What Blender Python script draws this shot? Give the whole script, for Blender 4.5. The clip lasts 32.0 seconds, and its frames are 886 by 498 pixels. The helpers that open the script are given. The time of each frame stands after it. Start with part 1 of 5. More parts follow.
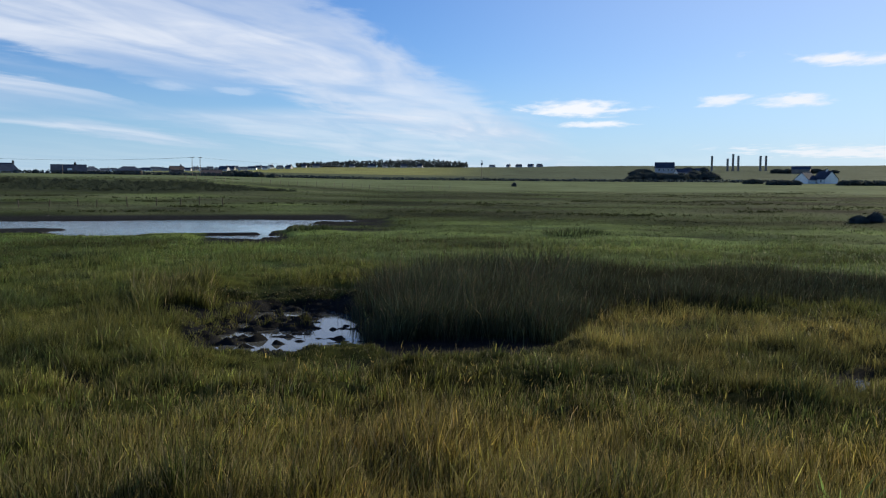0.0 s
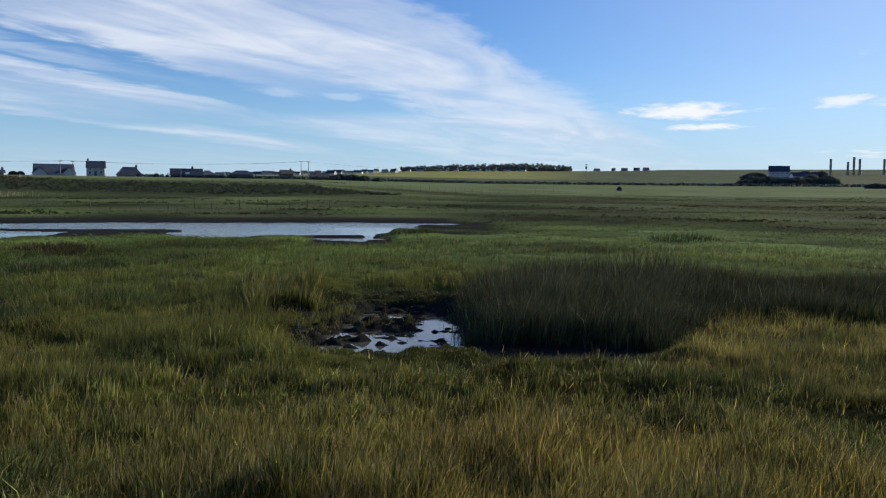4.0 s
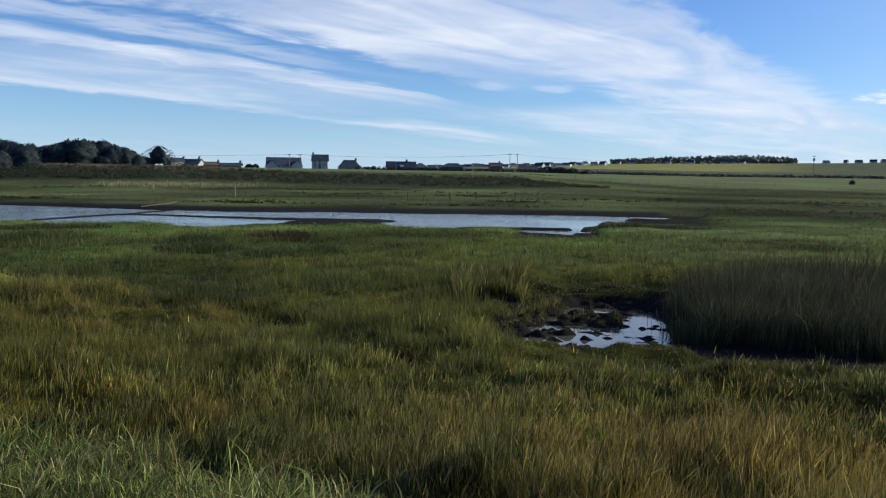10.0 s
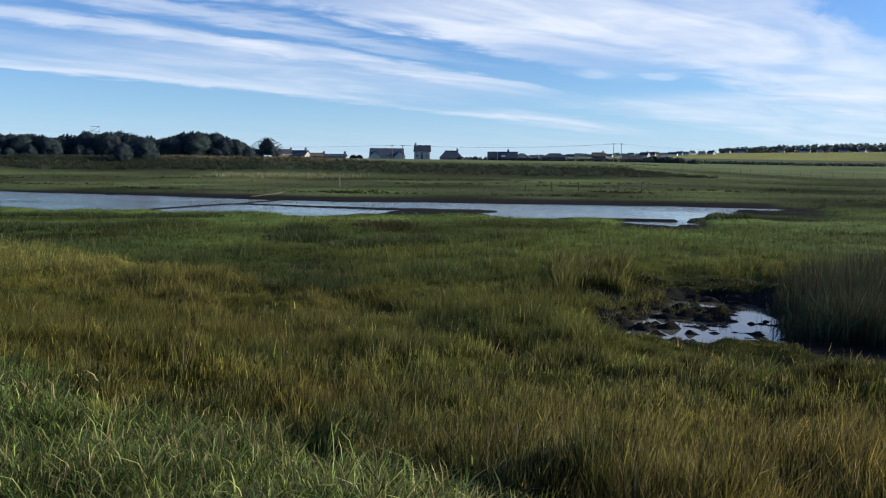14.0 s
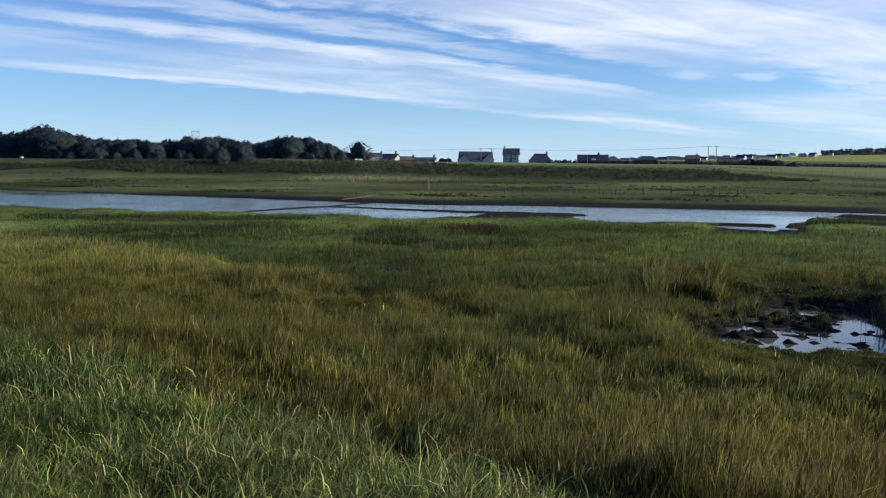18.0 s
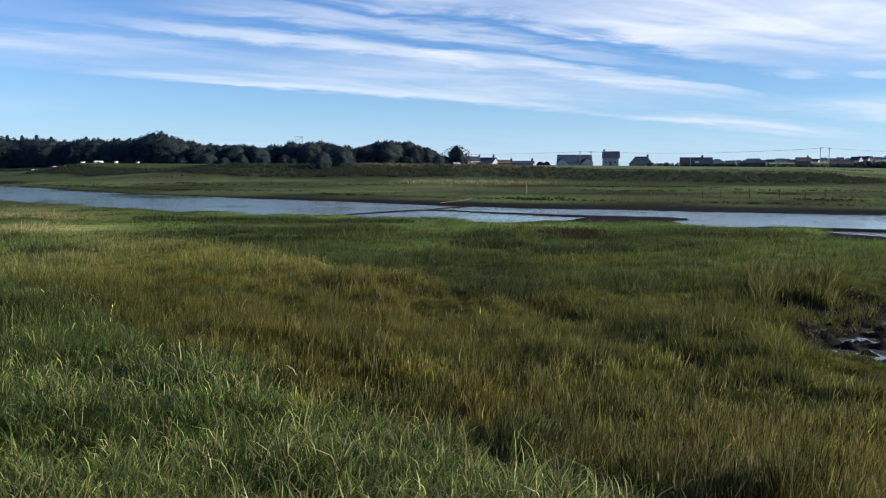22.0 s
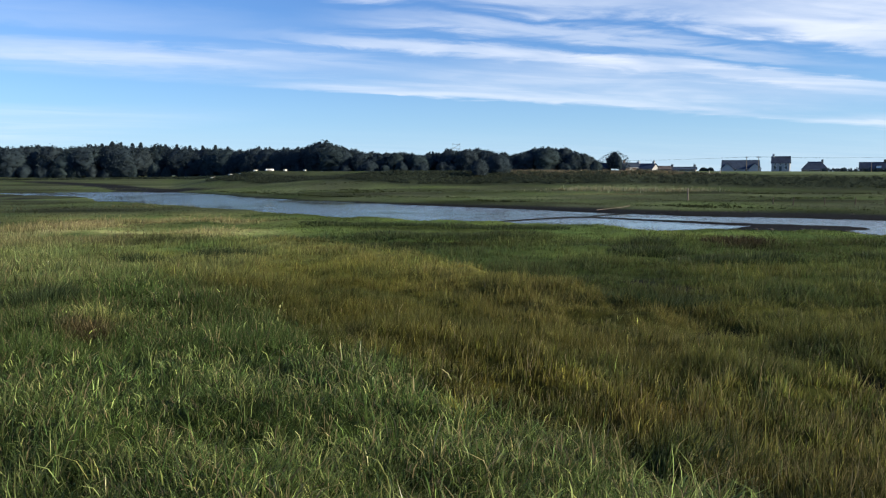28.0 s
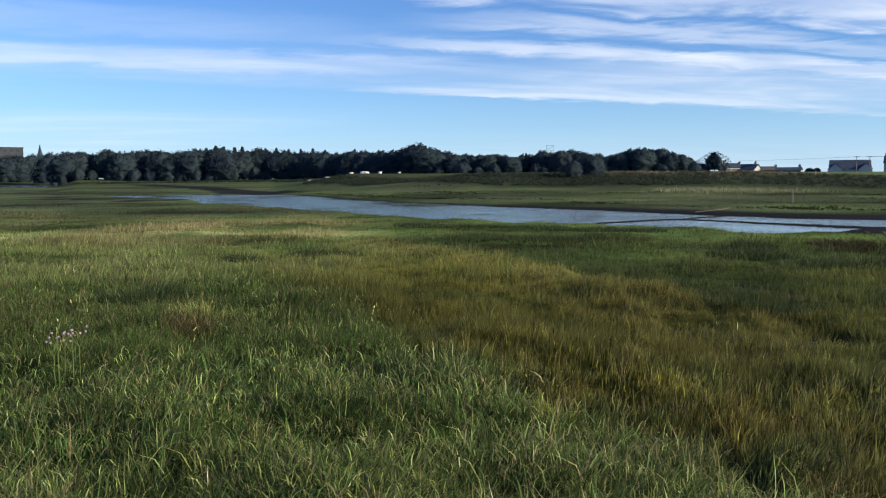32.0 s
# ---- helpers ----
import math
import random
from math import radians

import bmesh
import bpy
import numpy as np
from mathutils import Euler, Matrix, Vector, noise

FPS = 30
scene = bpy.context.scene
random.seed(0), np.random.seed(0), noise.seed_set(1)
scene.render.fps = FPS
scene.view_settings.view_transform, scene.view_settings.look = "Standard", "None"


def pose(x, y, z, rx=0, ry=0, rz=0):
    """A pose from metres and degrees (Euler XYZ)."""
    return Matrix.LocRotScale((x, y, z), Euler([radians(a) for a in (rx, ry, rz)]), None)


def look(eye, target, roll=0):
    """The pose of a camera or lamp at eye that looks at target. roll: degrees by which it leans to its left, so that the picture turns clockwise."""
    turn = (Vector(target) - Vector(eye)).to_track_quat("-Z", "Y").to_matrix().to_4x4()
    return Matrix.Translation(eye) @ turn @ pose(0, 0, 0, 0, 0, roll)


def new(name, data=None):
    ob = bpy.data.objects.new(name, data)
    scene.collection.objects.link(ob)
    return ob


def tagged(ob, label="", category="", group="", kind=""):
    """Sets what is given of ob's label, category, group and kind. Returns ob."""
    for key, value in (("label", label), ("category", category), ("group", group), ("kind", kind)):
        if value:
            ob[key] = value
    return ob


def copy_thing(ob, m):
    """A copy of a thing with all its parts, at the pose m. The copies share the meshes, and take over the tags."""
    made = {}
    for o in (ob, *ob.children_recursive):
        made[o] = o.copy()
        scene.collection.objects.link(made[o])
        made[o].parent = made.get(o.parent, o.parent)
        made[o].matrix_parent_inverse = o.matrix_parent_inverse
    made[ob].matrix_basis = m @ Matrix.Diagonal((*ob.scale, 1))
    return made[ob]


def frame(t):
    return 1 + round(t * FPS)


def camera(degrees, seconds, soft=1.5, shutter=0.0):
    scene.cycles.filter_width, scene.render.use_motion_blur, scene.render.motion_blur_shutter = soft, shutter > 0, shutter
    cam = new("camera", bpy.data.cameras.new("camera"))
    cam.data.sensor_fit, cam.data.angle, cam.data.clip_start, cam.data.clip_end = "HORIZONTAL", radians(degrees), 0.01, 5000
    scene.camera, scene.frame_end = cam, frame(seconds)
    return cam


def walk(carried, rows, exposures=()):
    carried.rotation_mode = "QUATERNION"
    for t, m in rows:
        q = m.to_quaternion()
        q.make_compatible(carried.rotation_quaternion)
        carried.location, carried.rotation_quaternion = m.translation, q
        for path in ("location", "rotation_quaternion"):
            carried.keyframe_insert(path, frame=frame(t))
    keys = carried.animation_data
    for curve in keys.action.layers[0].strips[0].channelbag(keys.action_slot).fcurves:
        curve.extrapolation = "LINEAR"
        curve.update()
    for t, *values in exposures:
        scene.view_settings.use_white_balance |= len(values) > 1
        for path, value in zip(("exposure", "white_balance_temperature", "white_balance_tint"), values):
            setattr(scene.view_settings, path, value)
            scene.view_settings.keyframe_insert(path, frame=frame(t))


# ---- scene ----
cam = camera(55.7, 32.0, soft=1.2)
EYE = (0.0, 0.0, 3.2)
# seconds, degrees turned to the left, degrees tilted up, lean
TURNS = (
    (0.0, -0.00, -4.53, 0.42), (0.5, 0.73, -4.52, 0.45), (1.0, 1.19, -4.48, 0.43), (1.5, 2.08, -4.43, 0.52),
    (2.0, 3.35, -4.40, 0.57), (2.5, 4.08, -4.41, 0.58), (4.5, 8.07, -4.29, 0.45), (5.0, 9.12, -4.28, 0.38),
    (5.5, 10.55, -4.28, 0.39), (6.0, 11.98, -4.29, 0.41), (6.5, 12.99, -4.30, 0.33), (7.0, 13.92, -4.32, 0.34),
    (7.5, 15.07, -4.34, 0.45), (8.0, 16.26, -4.40, 0.54), (8.5, 17.29, -4.44, 0.59), (9.0, 18.43, -4.58, 0.65),
    (9.5, 19.71, -4.85, 0.63), (10.0, 21.09, -4.97, 0.65), (10.5, 22.24, -4.99, 0.62), (11.0, 23.05, -5.00, 0.62),
    (11.5, 23.55, -5.00, 0.61), (12.0, 24.51, -5.00, 0.61), (12.5, 25.75, -5.00, 0.55), (13.0, 26.75, -5.26, 0.54),
    (13.5, 27.36, -5.57, 0.51), (15.5, 29.97, -5.57, 0.46), (16.0, 30.59, -5.54, 0.46), (16.5, 31.65, -5.54, 0.43),
    (17.0, 32.55, -5.51, 0.39), (17.5, 33.28, -5.52, 0.42), (18.0, 34.03, -5.52, 0.40), (18.5, 35.16, -5.49, 0.39),
    (19.0, 36.11, -5.48, 0.34), (19.5, 36.63, -5.48, 0.33), (20.0, 37.33, -5.44, 0.33), (20.5, 38.24, -5.42, 0.28),
    (21.0, 39.41, -5.37, 0.25), (21.5, 40.26, -5.31, 0.20), (22.0, 40.69, -5.31, 0.24), (22.5, 41.04, -5.33, 0.24),
    (23.0, 41.63, -5.34, 0.24), (23.5, 42.66, -5.32, 0.25), (24.0, 44.25, -5.27, 0.24), (24.5, 45.88, -5.19, 0.21),
    (25.0, 47.03, -5.15, 0.18), (25.5, 47.87, -5.11, 0.19), (27.5, 50.50, -4.93, 0.12), (28.0, 51.30, -4.88, 0.06),
    (28.5, 52.16, -4.85, -0.01), (29.0, 53.27, -4.83, -0.08), (29.5, 54.15, -4.81, -0.12), (30.0, 54.71, -4.81, -0.11),
    (30.5, 55.47, -4.79, -0.13), (31.0, 56.32, -4.77, -0.16), (31.5, 57.06, -4.74, -0.16), (32.0, 57.65, -4.74, -0.15),
)


def aim(left, tilt, lean):
    """Pose of the camera standing at EYE."""
    a, p = radians(left), radians(tilt)
    far = (EYE[0] - math.sin(a) * math.cos(p), EYE[1] + math.cos(a) * math.cos(p), EYE[2] + math.sin(p))
    return look(EYE, far, lean)


walk(cam, [(t, aim(left, tilt, lean)) for t, left, tilt, lean in TURNS], exposures=((0.0, 0.42), (4.0, 0.41), (8.0, 0.46), (13.0, 0.56), (17.0, 0.62), (24.0, 0.66), (32.0, 0.68)))

# ---- sky, sun ----
SUN_LEFT, SUN_UP = -54.0, 20.0
world = bpy.data.worlds.new("sky")
scene.world = world
world.use_nodes = True


class Net:
    """Short-hand for node trees."""

    def __init__(self, tree):
        self.tree, self.nodes, self.links = tree, tree.nodes, tree.links
        self.nodes.clear()

    def add(self, kind, props=None, **inputs):
        n = self.nodes.new(kind)
        p = props or {}
        if "operation" in p:
            n.operation = p["operation"]
        if "interpolation_type" in p:
            n.interpolation_type = p["interpolation_type"]
        if "data_type" in p:
            n.data_type, n.blend_type = p["data_type"], p["blend_type"]
        if "layer_name" in p:
            n.layer_name = p["layer_name"]
        if "sky_type" in p:
            n.sky_type, n.sun_disc, n.sun_elevation, n.sun_rotation = p["sky_type"], p["sun_disc"], p["sun_elevation"], p["sun_rotation"]
            n.air_density, n.dust_density, n.ozone_density = p["air_density"], p["dust_density"], p["ozone_density"]
        for k, v in inputs.items():
            k = int(k[1:]) if k[0] == "i" and k[1:].isdigit() else k.replace("_", " ")
            if isinstance(v, bpy.types.NodeSocket):
                self.links.new(v, n.inputs[k])
            else:
                n.inputs[k].default_value = v
        return n

    def math(self, op, a, b=0.0, c=0.0):
        return self.add("ShaderNodeMath", {"operation": op}, i0=a, i1=b, i2=c).outputs[0]

    def ramp(self, value, lo, hi, out_lo=0.0, out_hi=1.0, smooth=True):
        n = self.add("ShaderNodeMapRange", {"interpolation_type": "SMOOTHSTEP" if smooth else "LINEAR"}, i0=value, i1=lo, i2=hi, i3=out_lo, i4=out_hi)
        return n.outputs[0]

    def mix(self, f, a, b, blend="MIX"):
        n = self.add("ShaderNodeMix", {"data_type": "RGBA", "blend_type": blend})
        for i, v in ((0, f), (6, a), (7, b)):
            if isinstance(v, bpy.types.NodeSocket):
                self.links.new(v, n.inputs[i])
            else:
                n.inputs[i].default_value = v
        return n.outputs[2]


def build_sky():
    n = Net(world.node_tree)
    sky = n.add("ShaderNodeTexSky", {"sky_type": "NISHITA", "sun_disc": False, "sun_elevation": radians(SUN_UP), "sun_rotation": radians(-SUN_LEFT),
                                     "air_density": 1.0, "dust_density": 0.15, "ozone_density": 2.0})
    way = n.add("ShaderNodeTexCoord").outputs["Generated"]
    xyz = n.add("ShaderNodeSeparateXYZ", i0=way)
    up = n.math("ADD", n.math("MAXIMUM", xyz.outputs[2], 0.0), 0.05)
    # the cloud layer lies flat overhead: x across the streaks, y along them
    px, py = n.math("DIVIDE", xyz.outputs[0], up), n.math("DIVIDE", xyz.outputs[1], up)
    # streaks run away to the right of straight ahead
    sx, sy = n.math("SUBTRACT", px, n.math("MULTIPLY", py, 0.29)), py

    def streaks(kx, ky, detail, seed, rough=0.6, twist=0.6):
        v = n.add("ShaderNodeCombineXYZ", i0=n.math("MULTIPLY", sx, kx), i1=n.math("MULTIPLY", sy, ky), i2=seed).outputs[0]
        return n.add("ShaderNodeTexNoise", Vector=v, Scale=1.0, Detail=detail, Roughness=rough, Distortion=twist).outputs[0]

    fine = streaks(1.5, 0.50, 4.5, 8.4, 0.52, 0.9)
    broad = streaks(0.8, 0.22, 4.0, 3.1, 0.6, 0.5)
    wisp = streaks(2.3, 1.7, 6.0, 1.7, 0.58, 0.5)
    warp = n.math("ADD", n.math("MULTIPLY", n.math("SUBTRACT", broad, 0.5), 0.7), n.math("MULTIPLY", n.math("SUBTRACT", wisp, 0.5), 0.8))
    s = n.math("ADD", sx, warp)

    def band(s0, s1, soft, y0, y1, amp):
        """A long streak between two lines, fading at both ends."""
        f = n.math("MULTIPLY", n.ramp(s, s0 - soft, s0 + soft), n.ramp(s, s1 + soft, s1 - soft))
        f = n.math("MULTIPLY", f, n.math("MULTIPLY", n.ramp(sy, y0 - 0.5, y0 + 0.5), n.ramp(sy, y1 + 1.2, y1 - 1.2)))
        return n.math("MULTIPLY", f, amp)

    def gather(parts):
        total = parts[0]
        for p in parts[1:]:
            total = n.math("SUBTRACT", n.math("ADD", total, p), n.math("MULTIPLY", total, p))
        return total

    cover = gather([band(-3.75, -1.72, 0.14, -9.0, 5.6, 0.86), band(-3.0, -1.72, 0.22, 4.6, 9.8, 0.66), band(-4.28, -4.0, 0.12, 2.4, 4.9, 0.6), band(-4.95, -4.52, 0.12, 2.2, 6.5, 0.86), band(-6.4, -4.8, 0.3, 3.6, 6.8, 0.5),
                    band(-6.65, -6.3, 0.13, 3.0, 7.4, 0.6), band(-6.55, -5.7, 0.26, 7.9, 10.8, 0.62), band(-5.9, -5.22, 0.13, -1.2, 2.6, 0.66), band(-6.3, -5.2, 0.4, -4.0, 3.6, 0.35),
                    band(-4.9, -4.3, 0.2, -3.0, 1.8, 0.35), band(-5.0, -1.6, 0.5, 7.5, 22.0, 0.5), band(-13.0, -8.4, 0.6, -20.0, 3.0, 0.35)])
    tone = n.math("ADD", n.math("MULTIPLY", n.ramp(fine, 0.30, 0.62), 0.5), n.math("MULTIPLY", n.ramp(wisp, 0.3, 0.68), 0.5))
    cover = n.math("MULTIPLY", cover, n.math("MULTIPLY", n.ramp(sy, 1.0, 4.5, 0.72, 1.0), n.math("ADD", n.math("MULTIPLY", tone, 0.58), 0.48)))

    curl = n.add("ShaderNodeTexNoise", Vector=n.add("ShaderNodeCombineXYZ", i0=n.math("MULTIPLY", px, 5.5), i1=n.math("MULTIPLY", py, 2.6), i2=2.2).outputs[0], Scale=1.0, Detail=6.0, Roughness=0.6).outputs[0]

    def puff(cx, cy, rx, ry, amp):
        """A small fair-weather cloud low over the land."""
        dx = n.math("DIVIDE", n.math("SUBTRACT", px, cx), rx)
        dy = n.math("DIVIDE", n.math("SUBTRACT", py, cy), ry)
        r = n.math("SQRT", n.math("ADD", n.math("MULTIPLY", dx, dx), n.math("MULTIPLY", dy, dy)))
        r = n.math("ADD", r, n.math("MULTIPLY", n.math("ADD", n.math("SUBTRACT", wisp, 0.5), n.math("MULTIPLY", n.math("SUBTRACT", curl, 0.5), 0.8)), 2.0))
        return n.math("MULTIPLY", n.ramp(r, 1.15, 0.25), amp)

    puffs = gather([puff(1.14, 7.2, 0.46, 0.55, 0.95), puff(1.48, 8.3, 0.36, 0.30, 0.9), puff(2.16, 6.6, 0.17, 0.42, 0.85), puff(2.66, 6.5, 0.30, 0.42, 0.9), puff(2.3, 4.88, 0.42, 0.22, 0.98),
                    puff(5.2, 10.6, 1.6, 0.9, 0.85), puff(6.4, 9.2, 1.3, 0.5, 0.7), puff(-2.0, 6.1, 0.16, 0.25, 0.2), puff(-1.55, 6.35, 0.16, 0.25, 0.22), puff(9.0, 5.0, 2.0, 1.2, 0.6)])
    # thin veil towards the horizon
    cover = n.math("MAXIMUM", cover, n.ramp(xyz.outputs[2], 0.07, 0.0, 0.0, 0.25))
    shade = n.mix(n.ramp(fine, 0.35, 0.7), (7.0, 8.0, 9.8, 1.0), (9.1, 9.7, 10.8, 1.0))
    blue = n.mix(1.0, sky.outputs[0], (0.68, 1.0, 1.56, 1.0), "MULTIPLY")
    both = n.mix(puffs, n.mix(cover, n.mix(n.ramp(xyz.outputs[2], 0.15, 0.0, 0.0, 0.55), blue, (4.7, 7.4, 10.4, 1.0)), shade), (11.0, 11.2, 11.8, 1.0))
    # brighter, whiter air towards the sun
    a, e = radians(SUN_LEFT), radians(SUN_UP)
    near = n.add("ShaderNodeVectorMath", {"operation": "DOT_PRODUCT"}, i0=way, i1=(-math.sin(a) * math.cos(e), math.cos(a) * math.cos(e), math.sin(e))).outputs[1]
    both = n.mix(n.ramp(near, 0.5, 1.0, 0.0, 0.40), both, (8.4, 8.9, 9.4, 1.0))
    bg = n.add("ShaderNodeBackground", Color=both, Strength=0.066)
    out = n.add("ShaderNodeOutputWorld")
    n.links.new(bg.outputs[0], out.inputs[0])


build_sky()
sun = new("sun", bpy.data.lights.new("sun", "SUN"))
sun.data.energy, sun.data.angle, sun.data.color = 5.0, radians(0.53), (1.0, 0.87, 0.64)
_a, _e = radians(SUN_LEFT), radians(SUN_UP)
sun.matrix_world = look((-math.sin(_a) * math.cos(_e) * 50, math.cos(_a) * math.cos(_e) * 50, math.sin(_e) * 50), (0, 0, 0))

# ---- materials ----
def finish(n, shader, bump=None):
    out = n.add("ShaderNodeOutputMaterial")
    n.links.new(shader, out.inputs[0])


def surface(name, colour, rough=0.8, vary=0.25, grain=8.0, bump=0.3, metal=0.0, second=None, coarse=None):
    """Painted, stony or woody surface with variation at two scales."""
    m = bpy.data.materials.new(name)
    m.use_nodes = True
    n = Net(m.node_tree)
    at = n.add("ShaderNodeTexCoord").outputs["Object"]
    small = n.add("ShaderNodeTexNoise", Vector=at, Scale=grain, Detail=6.0, Roughness=0.65).outputs[0]
    large = n.add("ShaderNodeTexNoise", Vector=at, Scale=coarse or grain * 0.12, Detail=3.0).outputs[0]
    lo = tuple(c * (1 - vary) for c in colour) + (1.0,)
    hi = second + (1.0,) if second else tuple(min(c * (1 + vary), 1.0) for c in colour) + (1.0,)
    f = n.math("ADD", n.math("MULTIPLY", n.ramp(small, 0.3, 0.7), 0.5), n.math("MULTIPLY", n.ramp(large, 0.35, 0.65), 0.5))
    col = n.mix(f, lo, hi)
    rnd = n.add("ShaderNodeObjectInfo").outputs["Random"]
    col = n.mix(1.0, col, n.add("ShaderNodeCombineColor", i0=n.ramp(rnd, 0, 1, 0.88, 1.08), i1=n.ramp(rnd, 0, 1, 0.88, 1.08), i2=n.ramp(rnd, 0, 1, 0.88, 1.08)).outputs[0], "MULTIPLY")
    b = n.add("ShaderNodeBump", Strength=bump, Distance=0.02, Height=small).outputs[0]
    sh = n.add("ShaderNodeBsdfPrincipled", Base_Color=col, Roughness=rough, Metallic=metal, Normal=b, i13=0.5 if rough < 0.6 else 0.12).outputs[0]
    finish(n, sh)
    return m


def tinted(name, rough=0.9, vary=0.25, scale=1.0, through_light=0.0, bump=0.4, gloss=0.25, far_scale=0.05):
    """Colour from the mesh's own 'tint', broken up by noise; thin leaves let light through."""
    m = bpy.data.materials.new(name)
    m.use_nodes = True
    n = Net(m.node_tree)
    col = n.add("ShaderNodeVertexColor", {"layer_name": "tint"}).outputs[0]
    at = n.add("ShaderNodeTexCoord").outputs["Object"]
    small = n.add("ShaderNodeTexNoise", Vector=at, Scale=scale, Detail=7.0, Roughness=0.7).outputs[0]
    large = n.add("ShaderNodeTexNoise", Vector=at, Scale=far_scale, Detail=4.0).outputs[0]
    k = n.math("ADD", n.ramp(small, 0.25, 0.75, 1 - vary, 1 + vary), n.ramp(large, 0.3, 0.7, -vary * 0.5, vary * 0.5))
    col = n.mix(1.0, col, n.add("ShaderNodeCombineColor", i0=k, i1=k, i2=k).outputs[0], "MULTIPLY")
    if through_light:
        sh = n.add("ShaderNodeBsdfPrincipled", Base_Color=col, Roughness=rough, i13=gloss).outputs[0]
        tr = n.add("ShaderNodeBsdfTranslucent", Color=col).outputs[0]
        sh = n.add("ShaderNodeMixShader", i0=through_light, i1=sh, i2=tr).outputs[0]
    else:
        b = n.add("ShaderNodeBump", Strength=bump, Distance=0.15, Height=small).outputs[0]
        sh = n.add("ShaderNodeBsdfPrincipled", Base_Color=col, Roughness=rough, Normal=b, i13=gloss).outputs[0]
    finish(n, sh)
    return m


def water_material(name, rough, lift):
    m = bpy.data.materials.new(name)
    m.use_nodes = True
    n = Net(m.node_tree)
    at = n.add("ShaderNodeTexCoord").outputs["Object"]
    a = n.add("ShaderNodeTexNoise", Vector=at, Scale=1.6, Detail=5.0).outputs[0]
    b = n.add("ShaderNodeTexNoise", Vector=at, Scale=0.06, Detail=2.0).outputs[0]
    h = n.math("MULTIPLY", a, n.ramp(b, 0.35, 0.65, 0.1, 1.0))
    bump = n.add("ShaderNodeBump", Strength=lift, Distance=0.12, Height=h).outputs[0]
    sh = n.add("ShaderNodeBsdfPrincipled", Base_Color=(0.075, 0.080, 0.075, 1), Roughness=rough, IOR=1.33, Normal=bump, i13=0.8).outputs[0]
    finish(n, sh)
    return m


def glass_material():
    m = bpy.data.materials.new("window_glass")
    m.use_nodes = True
    n = Net(m.node_tree)
    sh = n.add("ShaderNodeBsdfPrincipled", Base_Color=(0.03, 0.035, 0.04, 1), Roughness=0.05, IOR=1.5).outputs[0]
    finish(n, sh)
    return m


M_GROUND = tinted("turf_and_mud", 0.95, 0.35, 2.2, bump=0.7, gloss=0.02)
M_GRASS = tinted("grass_blades", 0.55, 0.20, 0.8, 0.46, gloss=0.14)
M_REED = tinted("reed_stems", 0.8, 0.30, 0.6, 0.14, gloss=0.03)
M_DIM = surface("dark_stone_block", (0.045, 0.050, 0.060), 0.95, 0.2, 2.0)
M_LEAF = tinted("tree_leaves", 0.9, 0.15, 0.9, 0.45, gloss=0.02)
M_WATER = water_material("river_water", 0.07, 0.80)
M_POOL = water_material("pool_water", 0.05, 0.06)
M_GLASS = glass_material()
M_SLATE = surface("slate_roof", (0.036, 0.052, 0.082), 0.95, 0.3, 5.0)
M_TILE = surface("brown_tile_roof", (0.090, 0.075, 0.070), 0.8, 0.3, 5.0)
M_HARL = surface("pale_harled_wall", (0.36, 0.37, 0.39), 0.92, 0.12, 9.0)
M_WHITE = surface("white_rendered_wall", (0.78, 0.77, 0.73), 0.9, 0.08, 7.0)
M_STONE = surface("grey_stone_wall", (0.26, 0.23, 0.20), 0.95, 0.3, 3.0)
M_BRICK = surface("red_brick_wall", (0.135, 0.110, 0.098), 0.92, 0.25, 6.0)
M_SHED = surface("dark_timber_cladding", (0.06, 0.055, 0.05), 0.85, 0.3, 6.0)
M_POLE = surface("weathered_timber", (0.20, 0.17, 0.14), 0.9, 0.3, 14.0)
M_PALE = surface("sun_bleached_timber", (0.38, 0.35, 0.30), 0.9, 0.25, 14.0)
M_BARK = surface("bark", (0.09, 0.075, 0.06), 0.95, 0.35, 6.0)
M_ROCK = surface("dark_shore_stone", (0.06, 0.055, 0.05), 0.75, 0.4, 7.0, 0.6)
M_METAL = surface("galvanised_steel", (0.35, 0.36, 0.37), 0.5, 0.15, 12.0, metal=0.8)
M_GREYST = surface("pale_concrete", (0.33, 0.32, 0.30), 0.9, 0.2, 2.0)
M_PAINT = surface("white_gloss_paint", (0.80, 0.80, 0.78), 0.4, 0.05, 5.0)
M_DOOR = surface("dark_painted_door", (0.05, 0.07, 0.08), 0.5, 0.15, 9.0)

# ---- plan: everything is set out by bearing (degrees left of the first view) and distance from the standpoint ----
def spot(left, d, z=None):
    a = radians(left)
    x, y = -math.sin(a) * d, math.cos(a) * d
    return Vector((x, y, land(left, d) if z is None else z))


def hummock(x, y, size, seed=0.0):
    """Smooth pseudo-noise in -1..1, for arrays."""
    x, y = x / size + seed * 3.7, y / size - seed * 2.3
    v = np.sin(x * 1.9 + 1.3 * np.sin(y * 1.1 + seed)) + np.sin(y * 2.3 + 1.7 * np.sin(x * 0.7 - seed))
    v = v + 0.6 * np.sin(x * 4.1 - y * 2.7 + 1.1 * np.sin(y * 3.3)) + 0.5 * np.sin(x * 3.1 + y * 5.3 + np.sin(x * 2.2))
    return v / 2.6


def step(x, a, b):
    t = np.clip((x - a) / (b - a), 0, 1)
    return t * t * (3 - 2 * t)


